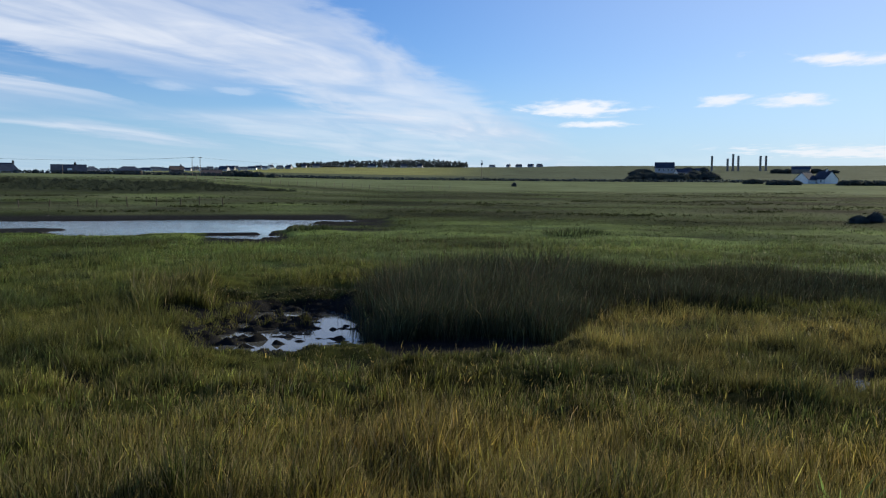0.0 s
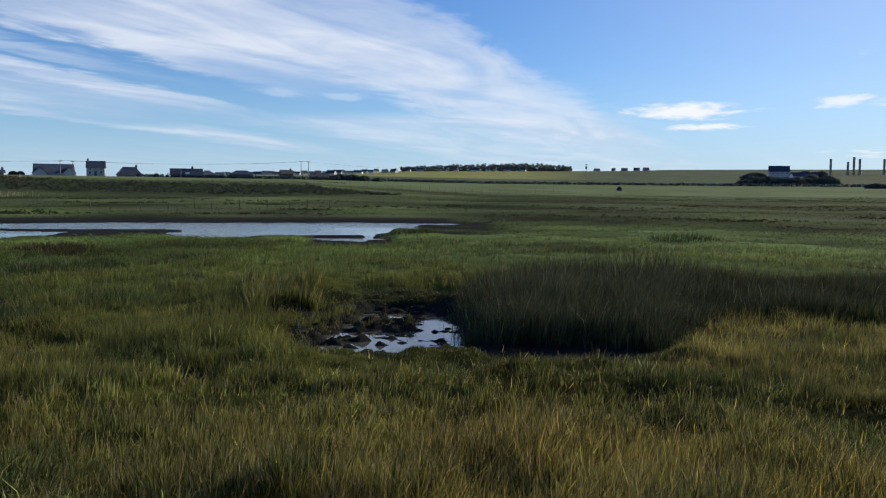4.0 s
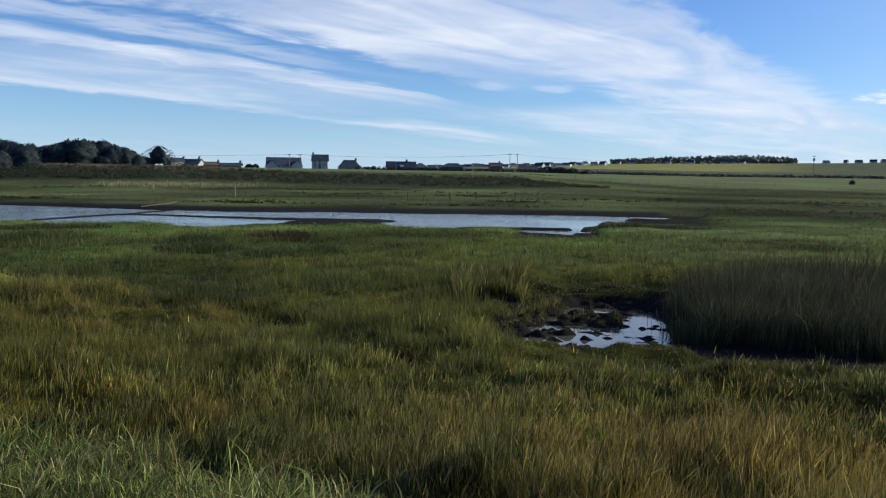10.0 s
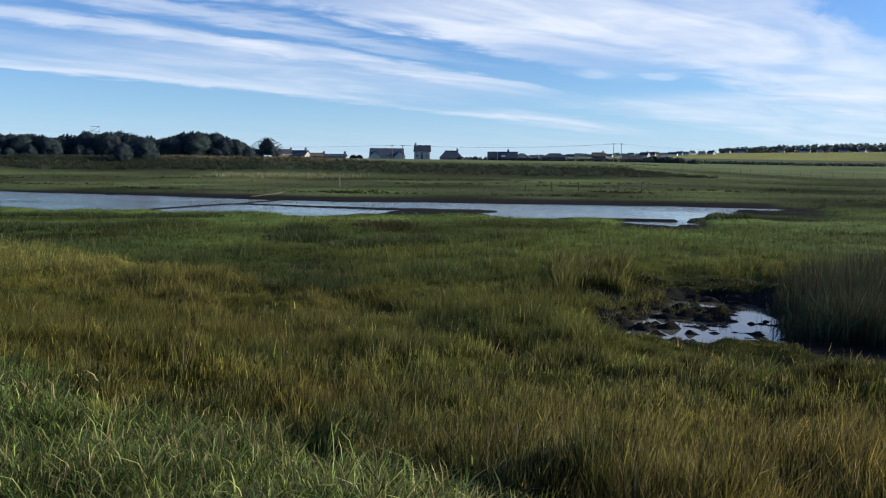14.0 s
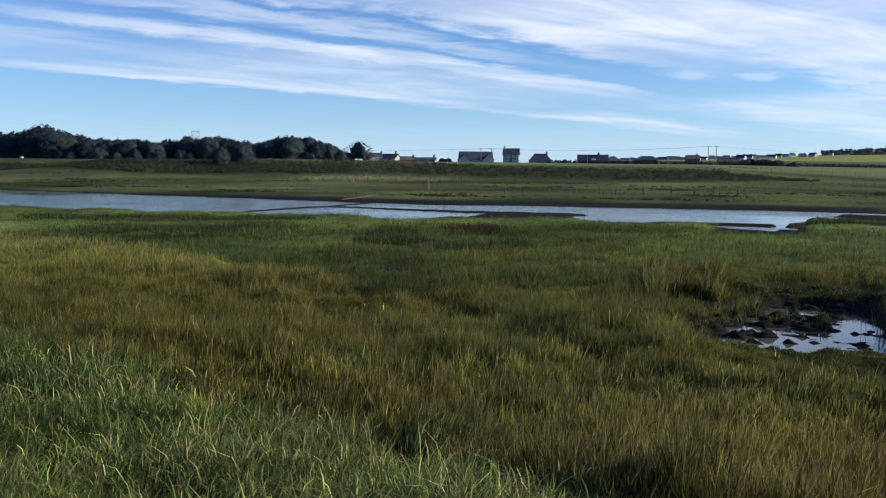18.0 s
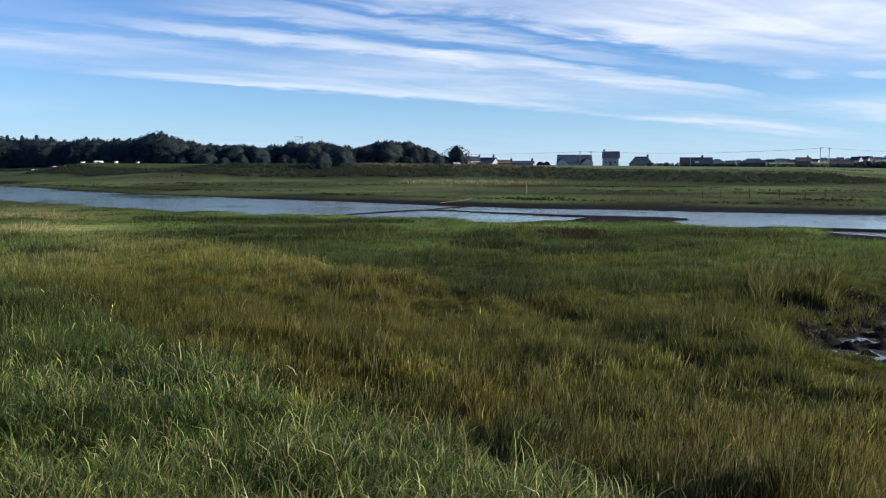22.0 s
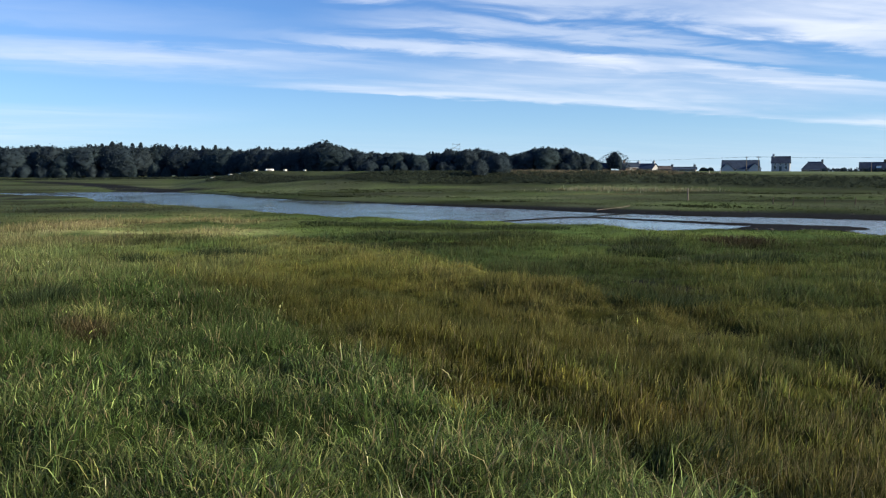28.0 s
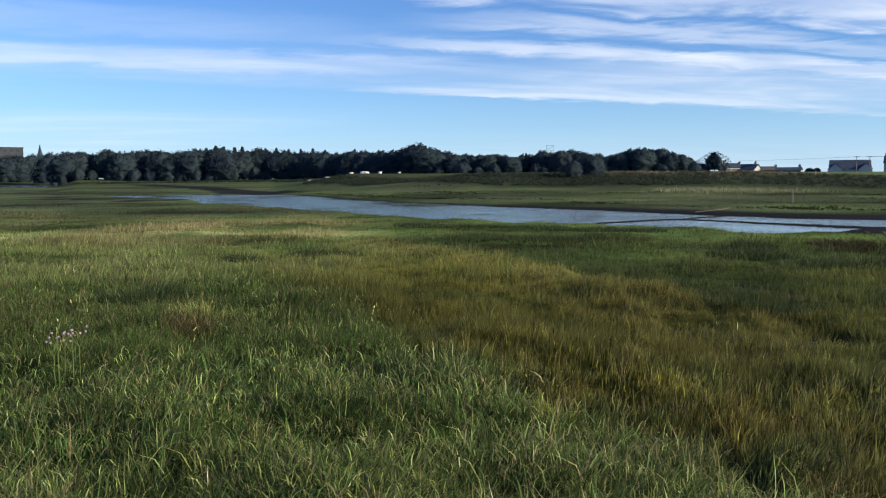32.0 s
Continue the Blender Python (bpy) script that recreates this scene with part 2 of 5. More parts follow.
NEAR_AZ = (3.0, 5.6, 8.6, 9.5, 10.4, 11.4, 12.4, 14, 17, 22, 27, 33, 37, 40.5, 45, 50, 54, 61, 67, 70.7, 73.6, 74.3, 77, 79.5, 81.2, 83, 95)
NEAR_D = (69.2, 68.6, 66.5, 62.5, 60, 54, 47, 48, 49, 50, 53, 52, 51, 53, 56, 58, 60, 69, 82, 97, 108, 142, 156, 174, 300, 410, 430)
FAR_AZ = (3.0, 9.7, 15, 22, 28, 35, 40.5, 45, 50, 54.5, 56, 61, 64.7, 67.7, 73, 80, 81, 95)
FAR_D = (70, 71, 71, 71, 72, 73, 77, 83, 91, 99, 104, 118, 140, 177, 190, 191, 186, 186)
# rise of the land behind the water: bearing -> (distance, height) pairs
BACK = {
    -90: ((60, 0.4), (300, 3.0), (1500, 12), (4500, 12)),
    -45: ((95, 0.5), (300, 0.9), (345, 2.2), (450, 4.2), (800, 12), (1500, 35), (4500, 38)),
    -8: ((95, 0.5), (300, 0.9), (345, 2.0), (450, 4.2), (800, 12), (1500, 35), (4500, 38)),
    4: ((95, 0.5), (250, 1.0), (300, 2.2), (450, 4.4), (800, 12), (1300, 25), (4500, 26)),
    11: ((95, 0.5), (160, 1.0), (220, 2.2), (420, 5.0), (800, 12.5), (1300, 24), (4500, 25)),
    17: ((95, 0.5), (150, 1.1), (178, 3.1), (400, 5.5), (800, 12), (1300, 18), (4500, 18)),
    30: ((95, 0.5), (150, 1.1), (178, 3.4), (400, 6.1), (800, 7), (1300, 8), (4500, 8)),
    38: ((105, 0.5), (150, 1.2), (180, 4.4), (400, 6.3), (800, 7), (1300, 8), (4500, 8)),
    54: ((120, 0.5), (160, 1.5), (188, 4.7), (400, 5.5), (800, 6), (1300, 7), (4500, 8)),
    64: ((160, 0.5), (205, 1.5), (236, 4.9), (400, 5.0), (800, 6), (1300, 7), (4500, 8)),
    69: ((95, 0.36), (130, 0.16), (190, 0.1), (240, 0.35), (330, 1.2), (420, 3.3), (800, 4), (1300, 5), (4500, 8)),
    81.2: ((95, 0.30), (150, 0.10), (195, 0.25), (300, 0.9), (380, 1.2), (400, 0.5), (440, 1.6), (480, 3.8), (1300, 5), (4500, 8)),
    82.4: ((95, 0.30), (150, 0.12), (300, 0.15), (400, 0.25), (425, -0.3), (480, -0.3), (600, -0.3), (735, -0.3), (765, 2.5), (1300, 5), (4500, 8)),
    100: ((95, 0.45), (400, 0.35), (425, -0.3), (480, -0.3), (600, -0.3), (735, -0.3), (765, 2.5), (1300, 5), (4500, 8)),
    150: ((60, 0.4), (300, 3.0), (1500, 12), (4500, 12)),
}
POND = (10.7, 18.1)


def land(left, d):
    """Height of the ground at a bearing and distance; takes numbers or arrays."""
    left, d = np.broadcast_arrays(np.asarray(left, float), np.asarray(d, float))
    az = np.where(left > 180, left - 360, left)
    x, y = -np.sin(np.radians(az)) * d, np.cos(np.radians(az)) * d
    z = np.interp(d, (0, 2.5, 5, 8, 11, 14, 25, 45), (1.75, 1.62, 1.26, 0.74, 0.34, 0.17, 0.22, 0.22))
    # the bank on which one stands runs off to the left
    z = z + 0.42 * step(az, 36, 70) * step(d, 3, 9) * (1 - step(d, 14, 46))
    z = z + 0.11 * hummock(x, y, 2.6, 1.0) * step(d, 2, 6) * (1 - step(d, 60, 90)) + 0.11 * hummock(x, y, 0.62, 2.0) * (1 - step(d, 14, 40)) + 0.11 * hummock(x, y, 1.25, 2.6) * (1 - step(d, 14, 30)) * (0.35 + 0.65 * step(d, 5, 8))
    # a dark hollow along the foot of the bank
    z = z - 0.36 * np.exp(-(((d - bank_edge(az) * 1.02 - 0.5 * hummock(x, y, 1.6, 9.0)) / 0.45) ** 2)) * step(az, 22, 28) * (1 - step(az, 58, 66))
    # a low terrace: its edge falls to wetter ground behind
    edge = terrace(az) + 0.5 * hummock(x, y, 2.1, 31.0)
    here = step(az, 33, 38) * (1 - step(az, 60, 68))
    z = z + here * (0.26 * step(d - edge, -7.0, -0.6) * (1 - step(d - edge, -0.3, 1.1)) - 0.12 * step(d - edge, 0.2, 1.4) * (1 - step(d - edge, 6, 12)))
    # back land, blended between the bearings of the table
    keys = sorted(BACK)
    back = np.zeros_like(d)
    for a, b in zip(keys, keys[1:]):
        f = np.clip((az - a) / (b - a), 0, 1)
        pick = (az >= a) & (az <= b)
        za = np.interp(d, [p[0] for p in BACK[a]], [p[1] for p in BACK[a]])
        zb = np.interp(d, [p[0] for p in BACK[b]], [p[1] for p in BACK[b]])
        back = np.where(pick, za * (1 - f) + zb * f, back)
    back = np.where((az < keys[0]) | (az > keys[-1]), np.interp(d, (60, 300, 1500), (0.4, 3.0, 12.0)), back)
    back = back + 0.12 * hummock(x, y, 7.0, 3.0) * step(d, 70, 100) * (1 - step(d, 250, 400)) + 1.2 * hummock(x, y, 260.0, 4.0) * step(d, 500, 900)
    f = step(d, 62, 92)
    z = z * (1 - f) + back * f
    # the river
    dn = np.interp(az, NEAR_AZ, NEAR_D) + 0.8 * hummock(x, y, 3.0, 5.0)
    df = np.interp(az, FAR_AZ, FAR_D) + 0.5 * hummock(x, y, 4.0, 6.0)
    k = step(az, 3.2, 4.4) * (1 - step(az, 81, 84))
    far_rise = 0.02 + 0.055 * (d - df)
    z = np.where((d > df) & (k > 0.5), np.minimum(z, np.maximum(far_rise, 0.0)), z)
    inside = np.minimum(d - dn, df - d)
    wet = step(inside, -0.6, 0.8) * k
    z = z * (1 - wet) - 0.3 * wet
    # mud bars in the channel
    bar = np.interp(az, (25, 28.4, 32.7, 37.3, 40.5, 42.3, 47.5), (59.0, 60.0, 61.5, 64.8, 68.0, 68.6, 61.0))
    wide = np.interp(az, (23, 25.5, 29, 34, 40, 42.5, 48), (0.2, 3.0, 2.4, 1.9, 1.3, 1.6, 1.0))
    on = (1 - step(np.abs(d - bar), wide * 0.6, wide)) * step(az, 22, 25) * (1 - step(az, 47, 49))
    # its outer arm meets the far shore
    arm = (1 - step(np.abs(d - np.interp(az, (38.6, 42.0), (77.0, 68.6))), 0.7, 1.3)) * step(az, 38.2, 38.8) * (1 - step(az, 42, 42.5))
    # below it the bar joins the near shore
    reach = dn + (bar + wide * 0.8 - dn) * step(az, 23.5, 27) * (1 - step(az, 28.5, 35)) + 0.5 * hummock(x, y, 2.4, 63.0)
    flat = (1 - step(d, reach - 0.5, reach + 0.3)) * step(d, dn - 1, dn) * step(az, 23, 24) * (1 - step(az, 34, 35.5))
    z = np.maximum(z, -0.3 + 0.35 * np.maximum(np.maximum(on, arm), flat * 0.97))
    z = z - 0.17 * step(d, 40, 44.5) * (1 - step(d, 60, 64)) * step(az, 9.8, 11) * (1 - step(az, 15.5, 17.5)) * (z > 0)
    z = z - 0.17 * step(d, 50, 58) * (1 - step(d, 67, 68)) * step(az, 2.5, 4.5) * (1 - step(az, 9.4, 10.2)) * (z > 0)
    # a thin tongue of mud at the inlet of the near shore
    tongue = (1 - step(np.abs(d - 51.6), 0.35, 0.8)) * step(az, 11.8, 12.6) * (1 - step(az, 19, 23))
    z = np.maximum(z, -0.3 + 0.42 * tongue)
    # the small pool and the dark creek under the tall reeds
    px, py = -math.sin(radians(POND[0])) * POND[1], math.cos(radians(POND[0])) * POND[1]
    z = z + 0.30 * step(d, 21.9, 24.4) * (1 - step(d, 25, 34)) * step(az, 3, 6) * (1 - step(az, 16, 19))
    r = (np.abs((x - px) / 1.85) ** 3 + np.abs((y - py) / 3.35) ** 3) ** (1 / 3) + 0.12 * hummock(x, y, 0.9, 7.0)
    hole = 1 - step(r, 0.78, 1.05)
    cx = np.interp(az, (-9.5, -4, 2, 8), (16.6, 15.7, 16.1, 17.2))
    scrape = 0.9 * step(az, 14.4, 15.2) * (1 - step(az, 18.8, 19.6)) * step(d, 19.2, 19.6) * (1 - step(d, 20.7, 20.95))
    creek = (1 - step(np.abs(d - cx), 0.6, 1.2)) * step(az, -9.5, -7.5) * (1 - step(az, 8, 12))
    creek = np.maximum(creek, scrape)
    low = np.maximum(hole, creek)
    z = z * (1 - low) + (mixed(hole, creek, -0.028 + 0.08 * hummock(x * 0.5, y, 0.5, 8.0) + 0.14 * hummock(x * 0.5, y, 0.14, 8.5) + 0.12 * np.exp(-(((x - px) / 0.6) ** 2) - ((y - py - 0.9) / 0.55) ** 2) - 0.09 * step(x, px - 0.1, px + 0.9) + 0.11 * step(x, px - 0.6, px - 1.6), np.where(scrape > 0.4, 0.06, 0.025))) * low
    return z if z.ndim else float(z)


def terrace(az):
    """Distance of the edge between ripe grass and the wet green hollow behind it."""
    return np.interp(az, (33, 35.3, 39.5, 43.2, 47, 50.3, 53.8, 57.9, 62, 68), (18.6, 19.0, 19.5, 20.8, 22.7, 25.8, 28.6, 33.6, 37, 42))


def mixed(a, b, u, v):
    """u where a prevails, v where b does."""
    w = a / (a + b + 1e-6)
    return u * w + v * (1 - w)


def bank_edge(az):
    """How far the lush grass of the bank reaches."""
    return np.interp(az, (10, 20, 27, 36, 48, 58, 66, 75, 86), (1.0, 3.6, 4.6, 6.0, 8.4, 11.0, 19.0, 32.0, 46.0))


GREEN, LUSH, YELLOW = np.array((0.042, 0.068, 0.020)), np.array((0.066, 0.106, 0.028)), np.array((0.128, 0.124, 0.024))
RUST, STRAW, MUD = np.array((0.116, 0.079, 0.016)), np.array((0.36, 0.30, 0.155)), np.array((0.014, 0.015, 0.016))
DARKREED, MEADOW, CROP = np.array((0.056, 0.070, 0.038)), np.array((0.062, 0.088, 0.031)), np.array((0.200, 0.215, 0.080))
ROUGH = np.array((0.064, 0.077, 0.041))


def bare_face(az, d):
    """The cut bank behind the pool and the scrape beside it, where nothing grows."""
    a = step(az, 5.5, 6.5) * (1 - step(az, 14.2, 15.2)) * step(d, 20.3, 20.6) * (1 - step(d, 21.5, 21.6))
    a = np.maximum(a, step(az, 10.6, 11.2) * (1 - step(az, 15.6, 16.4)) * step(d, 43.6, 44.6) * (1 - step(d, 54, 56)))
    a = np.maximum(a, step(az, 3.6, 4.6) * (1 - step(az, 10.2, 11)) * step(d, np.interp(az, (4, 8.6, 9.6, 10.4), (64.5, 62.5, 57, 53)), np.interp(az, (4, 8.6, 9.6, 10.4), (65.5, 63.5, 58, 54))) * (1 - step(d, 70, 71)))
    return np.maximum(a, step(az, 14.4, 15.2) * (1 - step(az, 18.8, 19.6)) * step(d, 19.0, 19.4) * (1 - step(d, 20.85, 21.0)))


def blend(a, b, f):
    return a + (b - a) * np.asarray(f)[..., None]


def slope_foot(az):
    """Where the steep face of the far bank begins."""
    return np.interp(az, (10, 17, 54, 64, 67), (168, 153, 164, 208, 232))


def plant_colour(az, d):
    """Colour of what grows at a place."""
    x, y = -np.sin(np.radians(az)) * d, np.cos(np.radians(az)) * d
    turn = np.where(az < -34, az + 360, az)
    az = np.where(turn > 93, 93 - (turn - 93) * 127 / 233, turn)
    n1, n2, n3 = hummock(x, y, 4.0, 11.0), hummock(x, y, 1.3, 12.0), hummock(x, y, 11.0, 13.0)
    c = blend(np.broadcast_to(GREEN, (*np.shape(d), 3)), YELLOW, np.clip(0.42 + 0.35 * n1 + 0.2 * n2, 0, 1) * (1 - 0.75 * step(d, 22, 34)))
    rust = (1 - step(d, 7.5, 13.0)) * np.clip(0.55 + 0.45 * n1, 0, 1) * (1 - 0.2 * (1 - step(az, -12, 4)))
    c = blend(c, RUST, rust * (0.42 + 0.25 * (1 - step(az, 6, 16)) * (1 - step(d, 7, 9))))
    c = blend(c, np.array((0.165, 0.178, 0.042)), step(az, 6, 14) * (1 - step(az, 30, 38)) * step(d, 4.5, 8) * (1 - step(d, 16, 24)) * np.clip(0.5 + 0.5 * n2, 0, 1))
    c = blend(c, GREEN * 1.0, (1 - step(az, -8, 6)) * (0.05 + 0.5 * step(d, 8.2, 10)) * np.clip(0.9 - 0.6 * n2, 0.3, 1))
    # growth scaled by bearing and distance, darkest on the right
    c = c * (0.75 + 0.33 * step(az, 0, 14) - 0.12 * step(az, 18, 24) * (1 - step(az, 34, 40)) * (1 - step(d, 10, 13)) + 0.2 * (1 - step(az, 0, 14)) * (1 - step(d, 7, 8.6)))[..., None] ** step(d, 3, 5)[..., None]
    # sunlight on the short grass before the reeds, put into its colour
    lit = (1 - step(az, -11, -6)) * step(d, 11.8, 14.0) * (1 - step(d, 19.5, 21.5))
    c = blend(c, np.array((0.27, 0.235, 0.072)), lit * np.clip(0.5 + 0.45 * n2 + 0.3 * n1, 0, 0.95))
    # patches a stride across: greener, browner
    n4 = hummock(x, y, 0.8, 15.0)
    near = step(d, 2, 4) * (1 - step(d, 16, 26))
    c = blend(c, GREEN * 0.75, np.clip(0.05 + 0.75 * n4, 0, 0.8) * near)
    c = blend(c, RUST * 0.9, np.clip(-0.15 - 0.8 * n4, 0, 0.7) * near * (1 - step(d, 9, 15)) * step(az, -6, 8))
    # a tongue of ripe grass beyond the bank
    tongue = step(az, 34, 44) * (1 - step(az, 66, 76)) * (1 - step(np.abs(d - np.interp(az, (36, 70), (12, 27))), 4, 10))
    c = blend(c, YELLOW * 1.05, tongue * np.clip(0.55 + 0.4 * n2, 0, 1))
    c = blend(c, MEADOW, step(d, 26, 32) * (1 - step(d, 55, 75)) * (1 - step(az, 2, 14)) * 0.85)
    edge = terrace(az) + 0.5 * hummock(x, y, 2.1, 31.0)
    here = step(az, 32, 37) * (1 - step(az, 62, 68))
    c = blend(c, np.array((0.185, 0.172, 0.052)), here * step(d - edge, -9, -2) * (1 - step(d - edge, -0.2, 0.6)) * np.clip(0.5 + 0.35 * n2, 0, 0.8))
    c = blend(c, GREEN * 0.72, here * step(d - edge, -0.1, 0.8) * (1 - step(d - edge, 7, 14)) * 0.85)
    c = blend(c, LUSH, step(bank_edge(az) * (1 + 0.16 * n1 + 0.1 * n2) - d, -1.2, 1.0))
    c = blend(c, np.array((0.142, 0.158, 0.060)), step(az, 58, 68) * step(d, 12, 26) * (1 - step(d, 85, 110)) * np.clip(0.5 + 0.55 * n1 + 0.35 * n3, 0, 0.9))
    straw = step(az, 61, 65) * step(d, 40, 47) * (1 - step(d, 78, 95))
    c = blend(c, STRAW, straw * np.clip(-0.15 + 0.8 * n3 + 0.7 * n1, 0, 1) * 0.6)
    c = blend(c, np.array((0.045, 0.036, 0.020)), (1 - step(np.hypot((az - 31.5) / 2.2, (d - 41) / 3.5), 0.5, 1.0)) * 0.8)
    # trampled bare patch on the bank
    c = blend(c, np.array((0.12, 0.085, 0.045)), (1 - step(np.hypot((az - 74.6) / 2.4, (d - 15.0) / 1.1), 0.5, 1.0)) * 0.75)
    # lens-shaped patches of fresh bright grass, and of dark tone, across the flats
    # dark tone: rushes, and shade painted into the grass behind the pool
    for la, ld, wa, wd, pale in ((22.5, 31, 5.5, 1.5, 1), (18.0, 33, 3.0, 1.0, 1), (-12, 38, 14, 2.2, 1), (30, 30.5, 3.5, 1.0, 1), (11, 27.6, 4.5, 0.9, 0), (10.5, 22.7, 5.5, 1.3, 0), (24, 28, 3.0, 0.8, 0), (7, 45.5, 2.6, 1.8, 0), (52, 42.3, 7, 2.0, 0), (41, 37, 5, 1.5, 0), (-17, 50, 9, 2.2, 0), (-6, 57, 6, 2, 0)):
        f = 1 - step(np.hypot((az - la) / wa, (d - ld) / wd) + 0.25 * n2, 0.3, 1.1)
        c = blend(c, np.array((0.115, 0.145, 0.040)) if pale else np.array((0.030, 0.046, 0.022)), f * (0.55 if pale else 0.65))
    # the far side: rough grazing, then fields
    c = blend(c, blend(np.broadcast_to(ROUGH, c.shape), MEADOW, np.clip(0.4 + 0.6 * n3, 0, 1)), step(d, 60, 85))
    c = c * (1 + 0.6 * step(d, 19, 26) * (1 - step(d, 50, 66)) * (1 - 0.35 * step(az, 14, 26) * (1 - step(az, 34, 44))))[..., None]
    # long low swells of paler and darker growth
    n5 = hummock(az * 0.9, np.log(np.maximum(d, 1.0)) * 60.0, 7.0, 14.0)
    c = c * (1 + 0.6 * n5 * step(d, 24, 38) * (1 - step(d, 300, 420)))[..., None]
    c = blend(c, STRAW * 0.6, (1 - step(np.hypot((az - 39.5) / 5.0, (d - 126) / 5.0), 0.4, 1.0)) * 0.3)
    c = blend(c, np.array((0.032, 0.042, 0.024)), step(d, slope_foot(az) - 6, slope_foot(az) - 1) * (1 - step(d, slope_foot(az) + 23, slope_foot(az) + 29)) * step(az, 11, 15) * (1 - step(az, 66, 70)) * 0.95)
    c = blend(c, np.array((0.175, 0.152, 0.098)), step(d, 176, 181) * (1 - step(d, 260, 300)) * step(az, 33, 37) * (1 - step(az, 43, 48)) * 0.6)
    c = c * (1 - 0.25 * (1 - step(az, 2, 12)) * step(d, 58, 75) * (1 - step(d, 170, 260)))[..., None]
    # pasture and hill fields greyed: distance haze put into the colour
    c = blend(c, np.array((0.130, 0.168, 0.086)), step(d, 185, 300) * (1 - step(az, 30, 36)) * 0.7)
    c = blend(c, np.array((0.080, 0.100, 0.062)), step(d, 450, 460) * (1 - step(az, 28, 32)))
    c = blend(c, CROP, step(d, 640, 660) * (1 - step(d, 1250, 1300)) * step(az, -5.0, 3.0) * (1 - step(az, 19, 22)))
    return c


def sheet_colour(az, d, z):
    """Ground under the plants, darker towards the standpoint; mud at the water."""
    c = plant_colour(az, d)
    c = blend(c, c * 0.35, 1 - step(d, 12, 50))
    df = np.interp(az, FAR_AZ, FAR_D)
    strand = step(az, 5.5, 7) * (1 - step(az, 80, 82)) * step(d, df - 2, df) * (1 - step(d, df + np.interp(az, (44, 57), (3.2, 0.8)), df + np.interp(az, (44, 57), (6.5, 2.5))))
    back = np.interp(az, (67, 72.5, 73.5, 76, 79.5, 82), (186, 190, 240, 300, 384, 396))
    strand = np.maximum(strand * (1 - step(az, 72.5, 73.5)), step(az, 66, 68) * (1 - step(az, 82, 84)) * step(d, back - 4, back + 4) * (1 - step(d, np.interp(az, (67, 70, 75, 80), (196, 222, 330, 405)), np.interp(az, (67, 70, 75, 80), (204, 236, 345, 425)))))
    x, y = -np.sin(np.radians(az)) * d, np.cos(np.radians(az)) * d
    px, py = -math.sin(radians(POND[0])) * POND[1], math.cos(radians(POND[0])) * POND[1]
    shore = 1 - step(np.hypot((x - px) / 2.1, (y - py) / 3.7), 0.9, 1.0)
    return blend(c, MUD, np.maximum(np.maximum(np.maximum(1 - step(z, 0.06, 0.15), strand), shore * (1 - step(z, 0.45, 0.56))), bare_face(az, d)))


def mesh_object(name, verts, faces_flat, face_size, material, tint=None, parent=None, smooth=False):
    """A mesh from arrays; all faces have the same number of corners."""
    me = bpy.data.meshes.new(name)
    me.vertices.add(len(verts))
    me.vertices.foreach_set("co", np.asarray(verts, np.float32).ravel())
    count = len(faces_flat) // face_size
    me.loops.add(len(faces_flat))
    me.loops.foreach_set("vertex_index", np.asarray(faces_flat, np.int32))
    me.polygons.add(count)
    me.polygons.foreach_set("loop_start", np.arange(0, count * face_size, face_size, dtype=np.int32))
    if smooth:
        me.polygons.foreach_set("use_smooth", np.ones(count, bool))
    me.update(calc_edges=True)
    if tint is not None:
        layer = me.color_attributes.new("tint", "FLOAT_COLOR", "POINT")
        rgba = np.ones((len(verts), 4), np.float32)
        rgba[:, :3] = tint
        layer.data.foreach_set("color", rgba.ravel())
    me.materials.append(material)
    ob = new(name, me)
    if parent:
        ob.parent = parent
    return ob


def build_ground():
    az = np.concatenate([np.arange(-36, 5, 0.3), np.arange(5, 17, 0.15), np.arange(17, 94.01, 0.3), np.arange(97, 321, 3.0)])
    d = np.concatenate([np.linspace(0.0, 4, 16, endpoint=False), np.geomspace(4, 15.8, 90, endpoint=False), np.linspace(15.8, 22.6, 84, endpoint=False), np.geomspace(22.6, 210, 180, endpoint=False), np.geomspace(210, 4600, 70)])
    A, D = np.meshgrid(az, d, indexing="ij")
    Z = land(A, D)
    A2 = np.where(A > 180, A - 360, A)
    X, Y = -np.sin(np.radians(A)) * D, np.cos(np.radians(A)) * D
    verts = np.stack([X, Y, Z], -1).reshape(-1, 3)
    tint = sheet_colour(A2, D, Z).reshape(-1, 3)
    na, nd = A.shape
    i, j = np.meshgrid(np.arange(na), np.arange(nd - 1), indexing="ij")
    i2 = (i + 1) % na
    quads = np.stack([i * nd + j, i * nd + j + 1, i2 * nd + j + 1, i2 * nd + j], -1).reshape(-1)
    quads = quads.reshape(-1, 4)[:, ::-1].reshape(-1)
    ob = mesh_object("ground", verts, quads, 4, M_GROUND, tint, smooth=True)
    tagged(ob, "uneven marsh turf, mud flats, grassy banks and distant farm fields", "ground", kind="structure")


